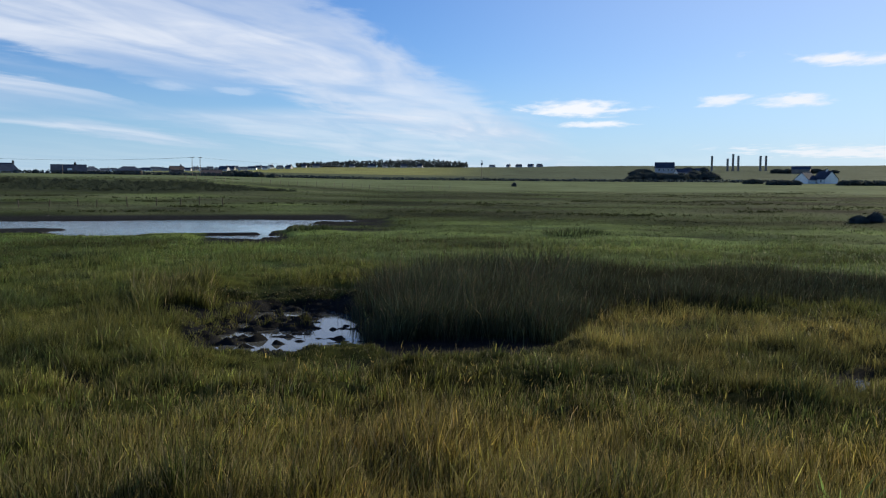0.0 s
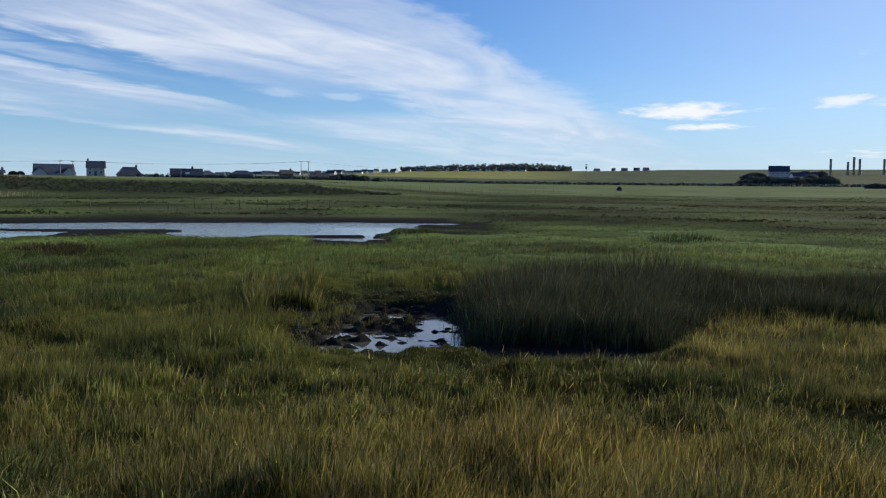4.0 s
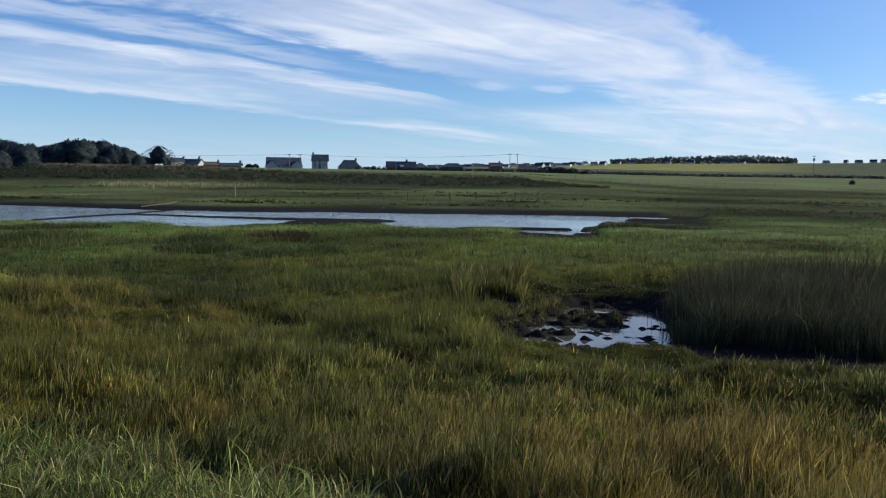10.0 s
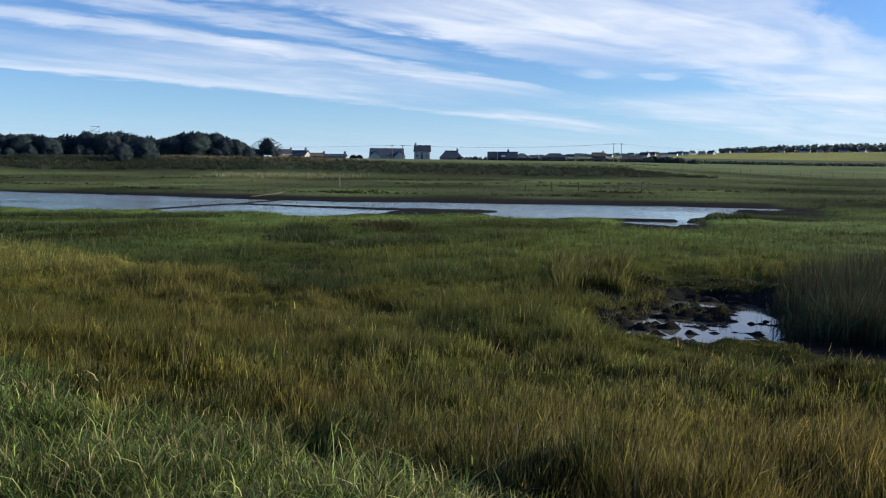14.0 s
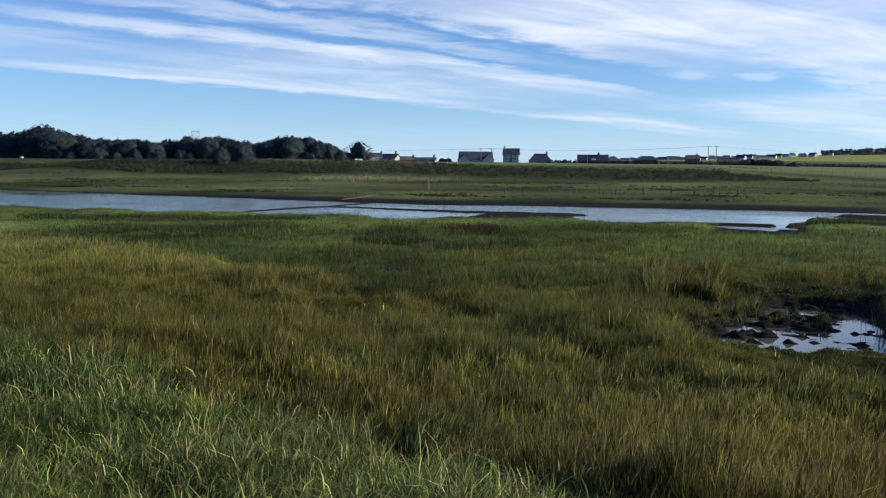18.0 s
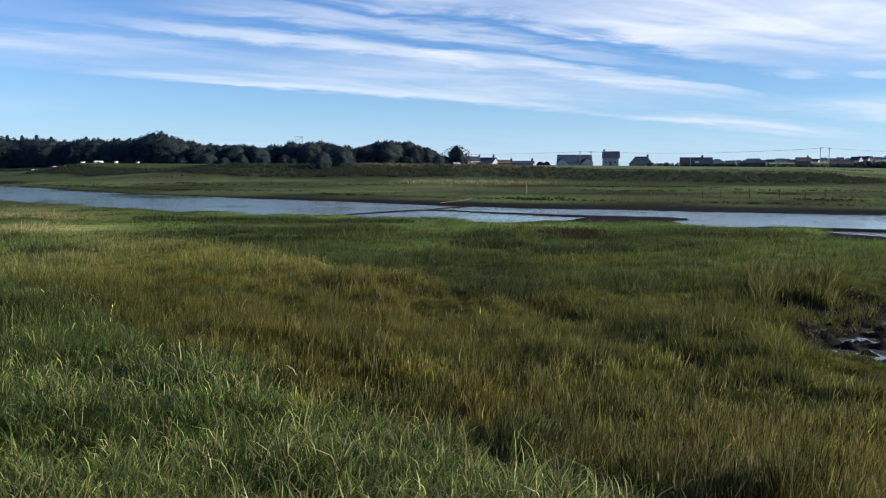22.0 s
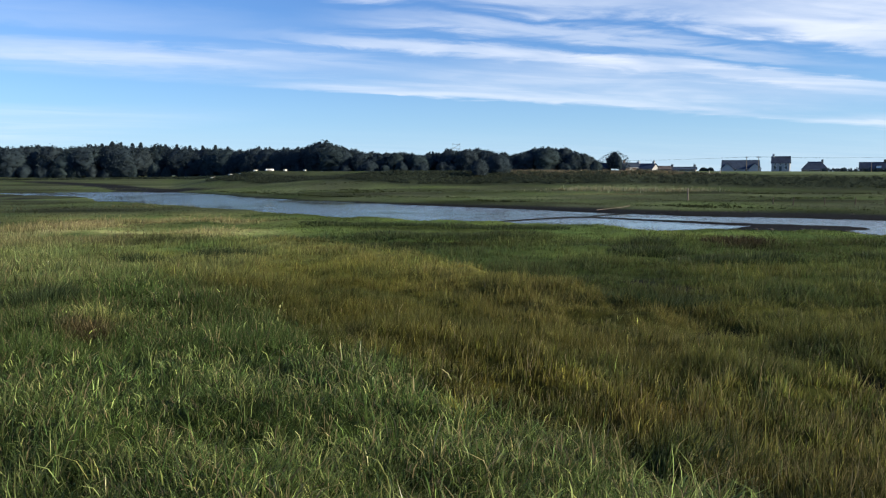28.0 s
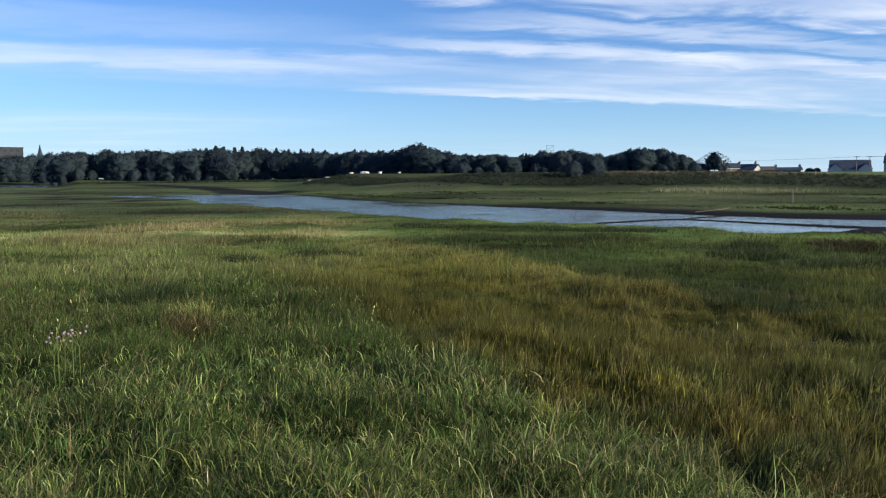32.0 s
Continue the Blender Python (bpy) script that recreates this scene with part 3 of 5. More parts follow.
def build_water():
    size = 1600
    g = np.linspace(-1, 1, 41)
    X, Y = np.meshgrid(np.sign(g) * np.abs(g) ** 2 * size, np.sign(g) * np.abs(g) ** 2 * size, indexing="ij")
    verts = np.stack([X, Y, np.zeros_like(X)], -1).reshape(-1, 3)
    i, j = np.meshgrid(np.arange(40), np.arange(40), indexing="ij")
    quads = np.stack([i * 41 + j, (i + 1) * 41 + j, (i + 1) * 41 + j + 1, i * 41 + j + 1], -1).reshape(-1)
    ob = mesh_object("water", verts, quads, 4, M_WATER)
    # sheltered water of the small pool
    r, a = np.meshgrid((0.0, 1.5, 3.0, 4.6), np.linspace(0, 2 * np.pi, 24, endpoint=False), indexing="ij")
    px, py = -math.sin(radians(POND[0])) * POND[1], math.cos(radians(POND[0])) * POND[1]
    pv = np.stack([px + r * np.cos(a), py + r * np.sin(a), np.full_like(r, 0.006)], -1).reshape(-1, 3)
    i, j = np.meshgrid(np.arange(3), np.arange(24), indexing="ij")
    pq = np.stack([i * 24 + j, (i + 1) * 24 + j, (i + 1) * 24 + (j + 1) % 24, i * 24 + (j + 1) % 24], -1).reshape(-1)
    tagged(mesh_object("pool_water", pv, pq, 4, M_POOL), "shallow muddy pool mirroring the bright sky", "water", kind="structure")
    tagged(ob, "still tidal river and pools reflecting the pale sky", "water", kind="structure")


build_ground()
build_water()

# ---- grass ----
RNG = np.random.default_rng(7)


def scatter(count, az0, az1, d0, d1, power=0.0):
    """Places in a sector; power 0 spreads them evenly by angle below the horizon, 1 thins them less far off."""
    az = RNG.uniform(az0, az1, count)
    u = RNG.uniform(0, 1, count)
    d = 1.0 / (1 / d0 + (1 / d1 - 1 / d0) * u) if power == 0 else d0 * (d1 / d0) ** u
    return az, d


def blades(name, x, y, z, height, width, lean, turn, tint, dry=0.0, bends=1, material=None):
    """Bent, tapering blades, each of its own height, turn and colour."""
    n = len(x)
    az = np.arctan2(-x, y)
    lx, ly = np.cos(turn) * lean + 0.08 * height, np.sin(turn) * lean + 0.04 * height
    face = RNG.uniform(-1.35, 1.35, n) + az
    wx, wy = np.cos(face) * width / 2, np.sin(face) * width / 2
    droop = np.minimum(np.hypot(lx, ly) / np.maximum(height, 0.01), 1.3)
    stops, shape, pattern = {0: ((0.0, 1.0), (1.0, 0.0), (0, 1, 2)), 1: ((0.0, 0.5, 1.0), (1.0, 0.95, 0.0), (0, 1, 3, 0, 3, 2, 2, 3, 4)),
                             2: ((0.0, 0.38, 0.72, 1.0), (0.8, 1.0, 0.7, 0.0), (0, 1, 3, 0, 3, 2, 2, 3, 5, 2, 5, 4, 4, 5, 6))}[bends]
    rows = []
    for t, k in zip(stops, shape):
        cx, cy = x + lx * t ** 1.9, y + ly * t ** 1.9
        cz = z + height * (t - 0.34 * droop * t ** 2.6)
        if t < 1.0:
            rows += [np.stack([cx - wx * k, cy - wy * k, cz], -1), np.stack([cx + wx * k, cy + wy * k, cz], -1)]
        else:
            rows.append(np.stack([cx, cy, cz], -1))
    v = np.stack(rows, 1).astype(np.float32)
    m = len(rows)
    tris = ((np.arange(n) * m)[:, None] + np.array(pattern)[None]).reshape(-1)
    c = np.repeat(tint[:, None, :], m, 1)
    # shade among the stems put into the feet's colour; tips blended towards straw
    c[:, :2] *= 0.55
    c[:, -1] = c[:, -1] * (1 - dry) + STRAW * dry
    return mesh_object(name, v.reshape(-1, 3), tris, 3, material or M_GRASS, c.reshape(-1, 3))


def tuft_level(az, d, size, seed):
    x, y = -np.sin(np.radians(az)) * d, np.cos(np.radians(az)) * d
    return hummock(x, y, size, seed)


def grow(name, tufts, each, az0, az1, d0, d1, tall, label, where=None, colour=None, thick=0.0012, least=0.008, lean=0.35, power=0.0, dry=0.0, vary=0.3, uneven=0.35,
         least_z=0.07, spread=0.07, bends=1, straw=0.05, rise=1.1, shade=1.0, lift=0.0, gaps=0.25, ragged=False, mix=0.42, material=None):
    """Grass in tufts: the blades of one tuft share its height and colour and fan out from it."""
    az, d = scatter(tufts, az0, az1, d0, d1, power)
    keep = land(az, d) > least_z
    if where is not None:
        keep &= where(az, d)
    keep &= (bare_face(az, d) < 0.5) | (name in ("bank_fringe", "mud_plants"))
    # thinner in the hollows
    keep &= RNG.uniform(0, 1, len(az)) < np.clip(0.82 + gaps * (tuft_level(az, d, rise * 1.3, 33.0) + 0.3), 0, 1)
    az, d = az[keep], d[keep]
    k = len(az)
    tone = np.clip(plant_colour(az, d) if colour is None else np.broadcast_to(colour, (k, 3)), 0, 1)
    tone = tone * shade * RNG.uniform(1 - vary, 1 + vary, (k, 1)) * RNG.uniform(0.9, 1.1, (k, 3))
    high = tall * RNG.uniform(0.6, 1.2, k) * (1 + uneven * tuft_level(az, d, rise, 21.0) + 0.2 * tuft_level(az, d, 4.5, 24.0))
    if name in ("reed_bed", "reed_heads"):
        high = high * np.interp(az, (-36, -14, -8, 0, 2, 6.4), (0.50, 0.54, 0.80, 1.0, 1.02, 0.62)) * (1 + 0.30 * tuft_level(az, d, 2.2, 26.0))
        tone = blend(tone, np.array((0.048, 0.050, 0.022)), (1 - step(az, -14, -6)) * np.clip(0.5 + 0.5 * tuft_level(az, d, 2.5, 27.0), 0, 1))
    # trampled low in front of the pool
    high = high * (1 - 0.5 * step(az, -11, -8) * (1 - step(az, 16, 19)) * step(d, 11.5, 13.5) * (1 - step(d, 18, 19)) * (colour is None)) * (1 - 0.5 * step(az, 4, 6) * (1 - step(az, 14, 16)) * step(d, 13.0, 14.0) * (1 - step(d, 18, 19)) * (colour is None))
    # grazed short along the lip of the cut bank
    high = high * (1 - 0.6 * step(az, 4.5, 6) * (1 - step(az, 14.5, 16)) * step(d, 20.5, 21.2) * (1 - step(d, 22.4, 23.6)))
    one = np.repeat(np.arange(k), each)
    n = len(one)
    turn, out = RNG.uniform(0, 2 * np.pi, n), np.abs(RNG.normal(size=n))
    sp = spread * np.maximum(1.0, d / 14.0)
    x = (-np.sin(np.radians(az)) * d)[one] + np.cos(turn) * out * sp[one]
    y = (np.cos(np.radians(az)) * d)[one] + np.sin(turn) * out * sp[one]
    dd, aa = np.hypot(x, y), np.degrees(np.arctan2(-x, y))
    z = land(aa, dd) - 0.02 + lift * RNG.uniform(0, 1, n) * (high / tall)[one]
    h = np.maximum(high[one] * (RNG.uniform(0.5, 1.15, n) if not ragged else RNG.uniform(0.3, 1.0, n) ** 0.7 * 1.2), 0.04)
    w = np.maximum(least, dd * thick) * RNG.uniform(0.6, 1.4, n)
    c = tone[one] * np.exp(RNG.normal(size=(n, 1)) * mix) * (1 - 0.3 * mix)
    pale = RNG.uniform(0, 1, n) < straw
    c[pale] = STRAW * RNG.uniform(0.5, 1.0, (pale.sum(), 1))
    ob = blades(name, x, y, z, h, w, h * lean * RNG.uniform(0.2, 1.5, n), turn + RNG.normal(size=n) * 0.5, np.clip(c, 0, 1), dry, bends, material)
    return tagged(ob, label, "grass", kind="stuff")


def tussocks(name, count, each, az0, az1, d0, d1, tall, label, where, droop=0.8, shade=1.0, leaf=0.005, straw=0.05):
    """Domed tussocks whose blades fan outwards, with gaps between them."""
    az, d = scatter(count, az0, az1, d0, d1)
    keep = (land(az, d) > 0.1) & ~in_reeds(az, d) & (bare_face(az, d) < 0.5) & where(az, d) & (RNG.uniform(0, 1, count) < 0.6 + 0.5 * tuft_level(az, d, 1.6, 51.0))
    keep &= ~((az > 4) & (az < 16) & (d > 13.2) & (d < 19))
    az, d = az[keep], d[keep]
    k = len(az)
    wide = RNG.uniform(0.10, 0.26, k)
    high = tall * RNG.uniform(0.6, 1.15, k) * (1 + 0.25 * tuft_level(az, d, 2.4, 52.0))
    tone = np.clip(plant_colour(az, d), 0, 1) * shade * RNG.uniform(0.6, 1.5, (k, 1)) * RNG.uniform(0.88, 1.12, (k, 3))
    one = np.repeat(np.arange(k), each)
    n = len(one)
    turn, out = RNG.uniform(0, 2 * np.pi, n), np.sqrt(RNG.uniform(0, 1, n))
    x = (-np.sin(np.radians(az)) * d)[one] + np.cos(turn) * out * wide[one]
    y = (np.cos(np.radians(az)) * d)[one] + np.sin(turn) * out * wide[one]
    dd, aa = np.hypot(x, y), np.degrees(np.arctan2(-x, y))
    h = high[one] * (1 - 0.5 * out ** 2) * RNG.uniform(0.6, 1.15, n)
    c = tone[one] * np.exp(RNG.normal(size=(n, 1)) * 0.5)
    pale = RNG.uniform(0, 1, n) < straw
    c[pale] = STRAW * RNG.uniform(0.6, 1.1, (pale.sum(), 1))
    lean = h * droop * (0.15 + 0.6 * out) * RNG.uniform(0.4, 1.3, n)
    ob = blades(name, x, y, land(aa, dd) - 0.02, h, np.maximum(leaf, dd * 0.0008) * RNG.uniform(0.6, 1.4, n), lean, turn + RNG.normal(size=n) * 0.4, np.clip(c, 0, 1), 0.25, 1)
    return tagged(ob, label, "grass", kind="stuff")


def reed_front(az):
    return np.interp(az, (-36, -28, -12, -8.5, 0, 5, 8.5), (24.5, 23.5, 20.4, 16.7, 15.7, 16.1, 17.6))


def in_reeds(az, d):
    return (az < 5.4 + 1.3 * tuft_level(az, d, 1.1, 61.0)) & (d > reed_front(az)) & (d < np.interp(az, (-36, -28, -10, 3, 8), (30, 30, 28, 25, 21.5)))


def open_marsh(az, d):
    return (d > bank_edge(az) * 0.82) & ~in_reeds(az, d)


def near_side(az, d):
    return d < np.interp(az, NEAR_AZ, NEAR_D) + 0.3


def build_grass():
    grow("marsh_grass", 24000, 9, -34, 92, 3.4, 15, 0.17, "ripening dark green and rusty marsh grass, shade painted at its foot", open_marsh, dry=0.2, least=0.005, thick=0.0008, uneven=0.8, rise=0.55, vary=0.5, spread=0.045, lean=0.4, shade=0.8, gaps=0.6, lift=0.14, straw=0.02, mix=0.55)
    # paler copies over the dark grass: sunlight put into heads and tips
    grow("seed_heads", 19000, 3, -34, 92, 3.4, 17, 0.28, "pale seed heads standing over the marsh grass, sunlight painted in their colour", open_marsh, dry=0.7, least=0.004, thick=0.0007, uneven=0.6, rise=0.55, vary=0.4, spread=0.05, lean=0.25, shade=1.7, straw=0.10, gaps=0.6, mix=0.5)
    grow("seed_heads", 8500, 3, -34, 34, 3.4, 14, 0.14, "short golden tips of the marsh grass, sunlight painted in the colour", open_marsh, (0.27, 0.23, 0.062), dry=0.3, least=0.005, thick=0.0009, uneven=0.5, rise=0.55, vary=0.5, mix=0.6, spread=0.05, lean=0.5, straw=0.1, lift=0.18, gaps=0.8, bends=0)
    grow("seed_heads", 6500, 3, -34, 16, 3.4, 9, 0.13, "short golden tips low over the marsh grass, painted as sunlit", open_marsh, (0.33, 0.25, 0.060), dry=0.35, least=0.005, thick=0.0009, uneven=0.5, rise=0.55, vary=0.5, mix=0.6, spread=0.05, lean=0.5, straw=0.12, lift=0.2, gaps=0.9, bends=0)
    tussocks("tussock_grass", 2300, 42, -34, 62, 3.8, 14, 0.33, "low tussocks of golden-green grass with sunlit tips", lambda a, d: d > bank_edge(a) * 1.05, shade=1.15)
    tussocks("tussock_grass", 700, 46, 14, 92, 2.6, 13, 0.30, "arching tussocks of bright green bank grass", lambda a, d: d < bank_edge(a) * 1.08, droop=1.5, shade=1.3, leaf=0.007, straw=0.12)
    grow("dead_leaves", 950, 4, 26, 62, 3.0, 10.5, 0.24, "pale bleached dead leaves curling out of the bank grass", lambda a, d: (d < bank_edge(a) * 1.08) & (d > bank_edge(a) * 0.5) & (tuft_level(a, d, 0.9, 41.0) > 0.0), (0.40, 0.36, 0.17), least=0.007, thick=0.0011, lean=0.95, lift=0.2, dry=0.5, bends=2, spread=0.08)
    grow("marsh_grass", 34000, 11, -34, 92, 12.5, 45, 0.32, "olive and green marsh grass across the flats", open_marsh, thick=0.0008, lean=0.5, uneven=0.5, rise=1.8, dry=0.1, bends=0, spread=0.09, vary=0.25, gaps=0.3, straw=0.0, mix=0.3)
    grow("marsh_grass", 30000, 7, -34, 92, 36, 115, 0.15, "shorter green salt-marsh grass running to the river", lambda a, d: open_marsh(a, d) & ((a < 6) & (d < 80) | near_side(a, d)), thick=0.0008, lean=0.8, spread=0.16, uneven=0.6, rise=3.0, straw=0.0, bends=0)
    bank = lambda a, d: d < bank_edge(a) * 1.12
    grow("bank_grass", 10000, 8, 6, 92, 2.4, 24, 0.23, "lush green grass on the bank, shade painted at its foot", bank, least=0.006, thick=0.0010, lean=0.7, spread=0.06, straw=0.04, uneven=0.6, rise=0.6, vary=0.5, shade=0.68, gaps=0.7)
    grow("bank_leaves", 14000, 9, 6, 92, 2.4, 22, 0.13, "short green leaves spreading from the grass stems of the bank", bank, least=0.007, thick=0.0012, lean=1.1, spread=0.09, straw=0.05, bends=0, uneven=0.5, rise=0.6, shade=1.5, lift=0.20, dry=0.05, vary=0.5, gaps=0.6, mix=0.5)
    # extra leaves whose pale colour carries the highlights of the bank grass
    grow("bank_leaves", 9000, 5, 6, 92, 2.4, 22, 0.15, "pale leaf blades over the bank grass, highlights painted in the colour", bank, (0.255, 0.31, 0.10), least=0.006, thick=0.0009, lean=1.0, bends=1, spread=0.09, straw=0.16, uneven=0.5, rise=0.6, shade=1.0, lift=0.25, dry=0.2, gaps=0.7, vary=0.5, mix=0.6)
    grow("bank_stems", 4200, 3, 6, 92, 2.4, 22, 0.30, "upright pale stems among the bank grass", bank, least=0.006, thick=0.0008, lean=0.45, spread=0.06, straw=0.10, shade=1.6, dry=0.25)
    grow("bank_grass", 150, 4, 6, 92, 2.4, 9, 0.48, "scattered broad pale-green leaves among the bank grass", lambda a, d: d < bank_edge(a) * 1.05, LUSH * 1.6, least=0.011, thick=0.0014, lean=0.5, bends=2, spread=0.03, straw=0.0)
    grow("bank_grass", 11000, 10, 56, 92, 12, 60, 0.34, "lush green grass farther along the bank", lambda a, d: d < bank_edge(a) * 1.15, shade=1.08, mix=0.5, lean=0.6, thick=0.0008, least=0.007, bends=0, spread=0.1, straw=0.08)
    grow("reed_bed", 9500, 12, -34, 9, 16.5, 30, 0.98, "dense stand of dark green and brown reeds behind the pool", in_reeds, DARKREED, least=0.007, thick=0.00045, dry=0.05, power=1, uneven=0.22, least_z=-1, lean=0.42, spread=0.16, straw=0.01, ragged=True, gaps=0.1, material=M_REED)
    grow("reed_heads", 5200, 3, -34, 8, 16.8, 29, 1.0, "brown feathery heads and slanting stems over the reeds", in_reeds, (0.095, 0.076, 0.050), least=0.007, thick=0.0005, dry=0.1, power=1, uneven=0.3, least_z=-1, lean=0.5, spread=0.2, straw=0.03, ragged=True, gaps=0.5, material=M_REED)
    grow("bank_fringe", 800, 12, 5.0, 16.5, 21.45, 22.6, 0.20, "dark grass hanging over the cut bank behind the pool", None, (0.045, 0.055, 0.022), least=0.006, thick=0.0008, power=1, uneven=0.6, rise=0.8, lean=0.9, spread=0.1, least_z=-1, lift=0.05)
    grow("mud_plants", 60, 8, 13.5, 17.5, 17.6, 20.6, 0.13, "sparse low plants on the mud beside the pool", None, (0.075, 0.070, 0.026), least=0.006, thick=0.0008, power=1, uneven=0.6, rise=0.8, lean=0.9, spread=0.08, least_z=-0.02)
    grow("tall_grass", 420, 14, 15.4, 20.2, 19.4, 23.5, 0.62, "tall yellow-green grass clump at the pool's edge", None, (0.088, 0.100, 0.026), lean=0.35, dry=0.2, power=1, thick=0.0008)
    grow("dry_reeds", 5200, 10, 60, 92, 38, 88, 0.42, "pale straw-coloured dry reeds", lambda a, d: near_side(a, d) & (tuft_level(a, d, 11.0, 13.0) + 0.6 * tuft_level(a, d, 4.0, 11.0) > 0.5), thick=0.0007, least=0.015, power=1, spread=0.25, bends=0, dry=0.4)
    grow("far_bank_grass", 26000, 7, -34, 92, 74, 240, 0.13, "rough grazing and rushes on the far side of the river", lambda a, d: (d > np.interp(a, FAR_AZ, FAR_D) + 5) | (a < 6), thick=0.0008, least=0.03, lean=0.9, power=1, uneven=0.6, rise=5.0, least_z=0.25, spread=0.4, straw=0.0, bends=0)
    grow("pale_flowers", 520, 8, 34.8, 42.5, 139, 144, 0.7, "strip of pale seeding plants below the bank", None, (0.24, 0.25, 0.15), thick=0.0008, least=0.05, lean=0.3, power=1, bends=0, spread=0.4)

    grow("dry_crest", 1100, 9, 35.5, 46.5, 178, 190, 0.5, "tan sun-dried grass along the crest of the bank", None, (0.165, 0.148, 0.098), thick=0.0007, least=0.05, lean=0.4, power=1, bends=0, spread=0.5)
    grow("meadow_grass", 9000, 6, 92, 326, 2.2, 16, 0.28, "rough meadow grass behind the standpoint", None, thick=0.001, lean=0.5, uneven=0.5, rise=1.0, dry=0.2, bends=0)
    grow("meadow_grass", 2600, 6, -34, 326, 0.5, 3.6, 0.2, "short trampled grass round the standpoint", None, LUSH * 0.8, thick=0.001, lean=0.7, uneven=0.5, rise=1.0, bends=0, least=0.006, power=1)


def clump(left, d, tall, wide, tone, label, count=260, leaf=0.008):
    """A single tussock of rushes."""
    r = np.sqrt(RNG.uniform(0, 1, count)) * wide / 2
    turn = RNG.uniform(0, 2 * np.pi, count)
    at = spot(left, d)
    x, y = at.x + np.cos(turn) * r, at.y + np.sin(turn) * r
    z = land(np.degrees(np.arctan2(-x, y)), np.hypot(x, y)) - 0.02
    h = tall * RNG.uniform(0.6, 1.1, count) * (1 - 0.4 * (2 * r / wide) ** 2)
    c = np.asarray(tone)[None] * RNG.uniform(0.6, 1.4, (count, 1))
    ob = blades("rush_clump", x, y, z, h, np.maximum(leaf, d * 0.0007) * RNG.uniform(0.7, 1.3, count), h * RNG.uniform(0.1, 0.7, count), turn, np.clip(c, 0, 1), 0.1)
    return tagged(ob, label, "rushes", "rush clumps", "stuff")


def build_clumps():
    dark = "dark green clump for rushes and shaded hollows in the marsh grass"
    # some of these clumps stand in for shade in the marsh hollows
    near = ((-23.9, 12.5, 0.4, 1.1, 300), (-17.4, 11.0, 0.36, 0.9, 260), (15.8, 10.2, 0.34, 0.9, 260), (56.9, 11.6, 0.4, 1.3, 400), (60.0, 10.6, 0.36, 1.1, 350), (2, 8.2, 0.36, 0.8, 240), (11.5, 9.0, 0.36, 0.8, 240), (-20, 9.0, 0.4, 1.0, 260), (31.0, 7.2, 0.4, 1.0, 260), (36.5, 6.4, 0.4, 1.2, 300), (42, 7.0, 0.42, 1.2, 300))
    middle = ((36.9, 19.5, 0.55, 2.4, 700), (34.5, 20.5, 0.5, 1.6, 400), (66.2, 31, 0.5, 2.2, 500), (70.8, 28, 0.5, 1.6, 350), (37.3, 38, 0.6, 2.0, 400), (77.2, 19.2, 0.6, 2.0, 700), (23, 34, 0.5, 2.5, 400), (37.4, 34, 0.45, 3.4, 700), (33.5, 31, 0.4, 3.2, 700), (30.5, 32, 0.4, 3.6, 700), (66.1, 30, 0.4, 3.0, 600))
    far = ((48, 50, 0.36, 5, 700), (51, 51, 0.34, 5, 700), (56, 52, 0.36, 6, 800), (59, 54, 0.3, 4, 500), (45, 49, 0.3, 4, 500), (-9, 50, 0.5, 4, 400), (9, 52, 0.5, 3, 350), (54.5, 42, 0.32, 5, 1100), (51.5, 41.5, 0.34, 5, 1100), (48.5, 41.5, 0.32, 5, 1100), (46, 42, 0.3, 4, 800))
    for left, d, tall, wide, n in near + middle + far:
        clump(left, d, tall, wide, (0.034, 0.054, 0.022), dark, n)
    clump(31.9, 41, 0.45, 3.4, np.array((0.032, 0.026, 0.016)), "withered red-brown dock patch in the marsh", 500)
    clump(-26.3, 4.9, 0.46, 0.5, LUSH * 2.2, "fan of broad pale-green iris leaves", 26, 0.022)
    clump(73.5, 16.2, 0.45, 1.1, np.array((0.26, 0.27, 0.09)), "bright yellow tuft of dying grass on the bank", 170)
    clump(49.8, 7.4, 0.4, 0.45, YELLOW * 1.9, "bright yellow tuft of dying grass on the bank", 60)


build_grass()
build_clumps()

# ---- things: helpers ----
def part(name, bm, material, parent=None, label=""):
    me = bpy.data.meshes.new(name)
    bmesh.ops.recalc_face_normals(bm, faces=bm.faces)
    bm.to_mesh(me)
    bm.free()
    me.materials.append(material)
    ob = new(name, me)
    if parent:
        ob.parent = parent
    if label:
        ob["label"] = label
    return ob


def empty(name, at, turn=0.0, scale=1.0):
    ob = new(name)
    ob.empty_display_size = 0.2
    ob.matrix_basis = Matrix.LocRotScale(at, Euler((0, 0, turn)), (scale, scale, scale))
    return ob


def box(bm, x0, x1, y0, y1, z0, z1, bevel=0.0):
    m = Matrix.LocRotScale(((x0 + x1) / 2, (y0 + y1) / 2, (z0 + z1) / 2), None, (x1 - x0, y1 - y0, z1 - z0))
    r = bmesh.ops.create_cube(bm, size=1.0, matrix=m)
    if bevel:
        edges = list({e for v in r["verts"] for e in v.link_edges})
        bmesh.ops.bevel(bm, geom=edges, offset=bevel, segments=1, affect="EDGES")
    return bm


def boxed(*a, bevel=0.0):
    return box(bmesh.new(), *a, bevel=bevel)


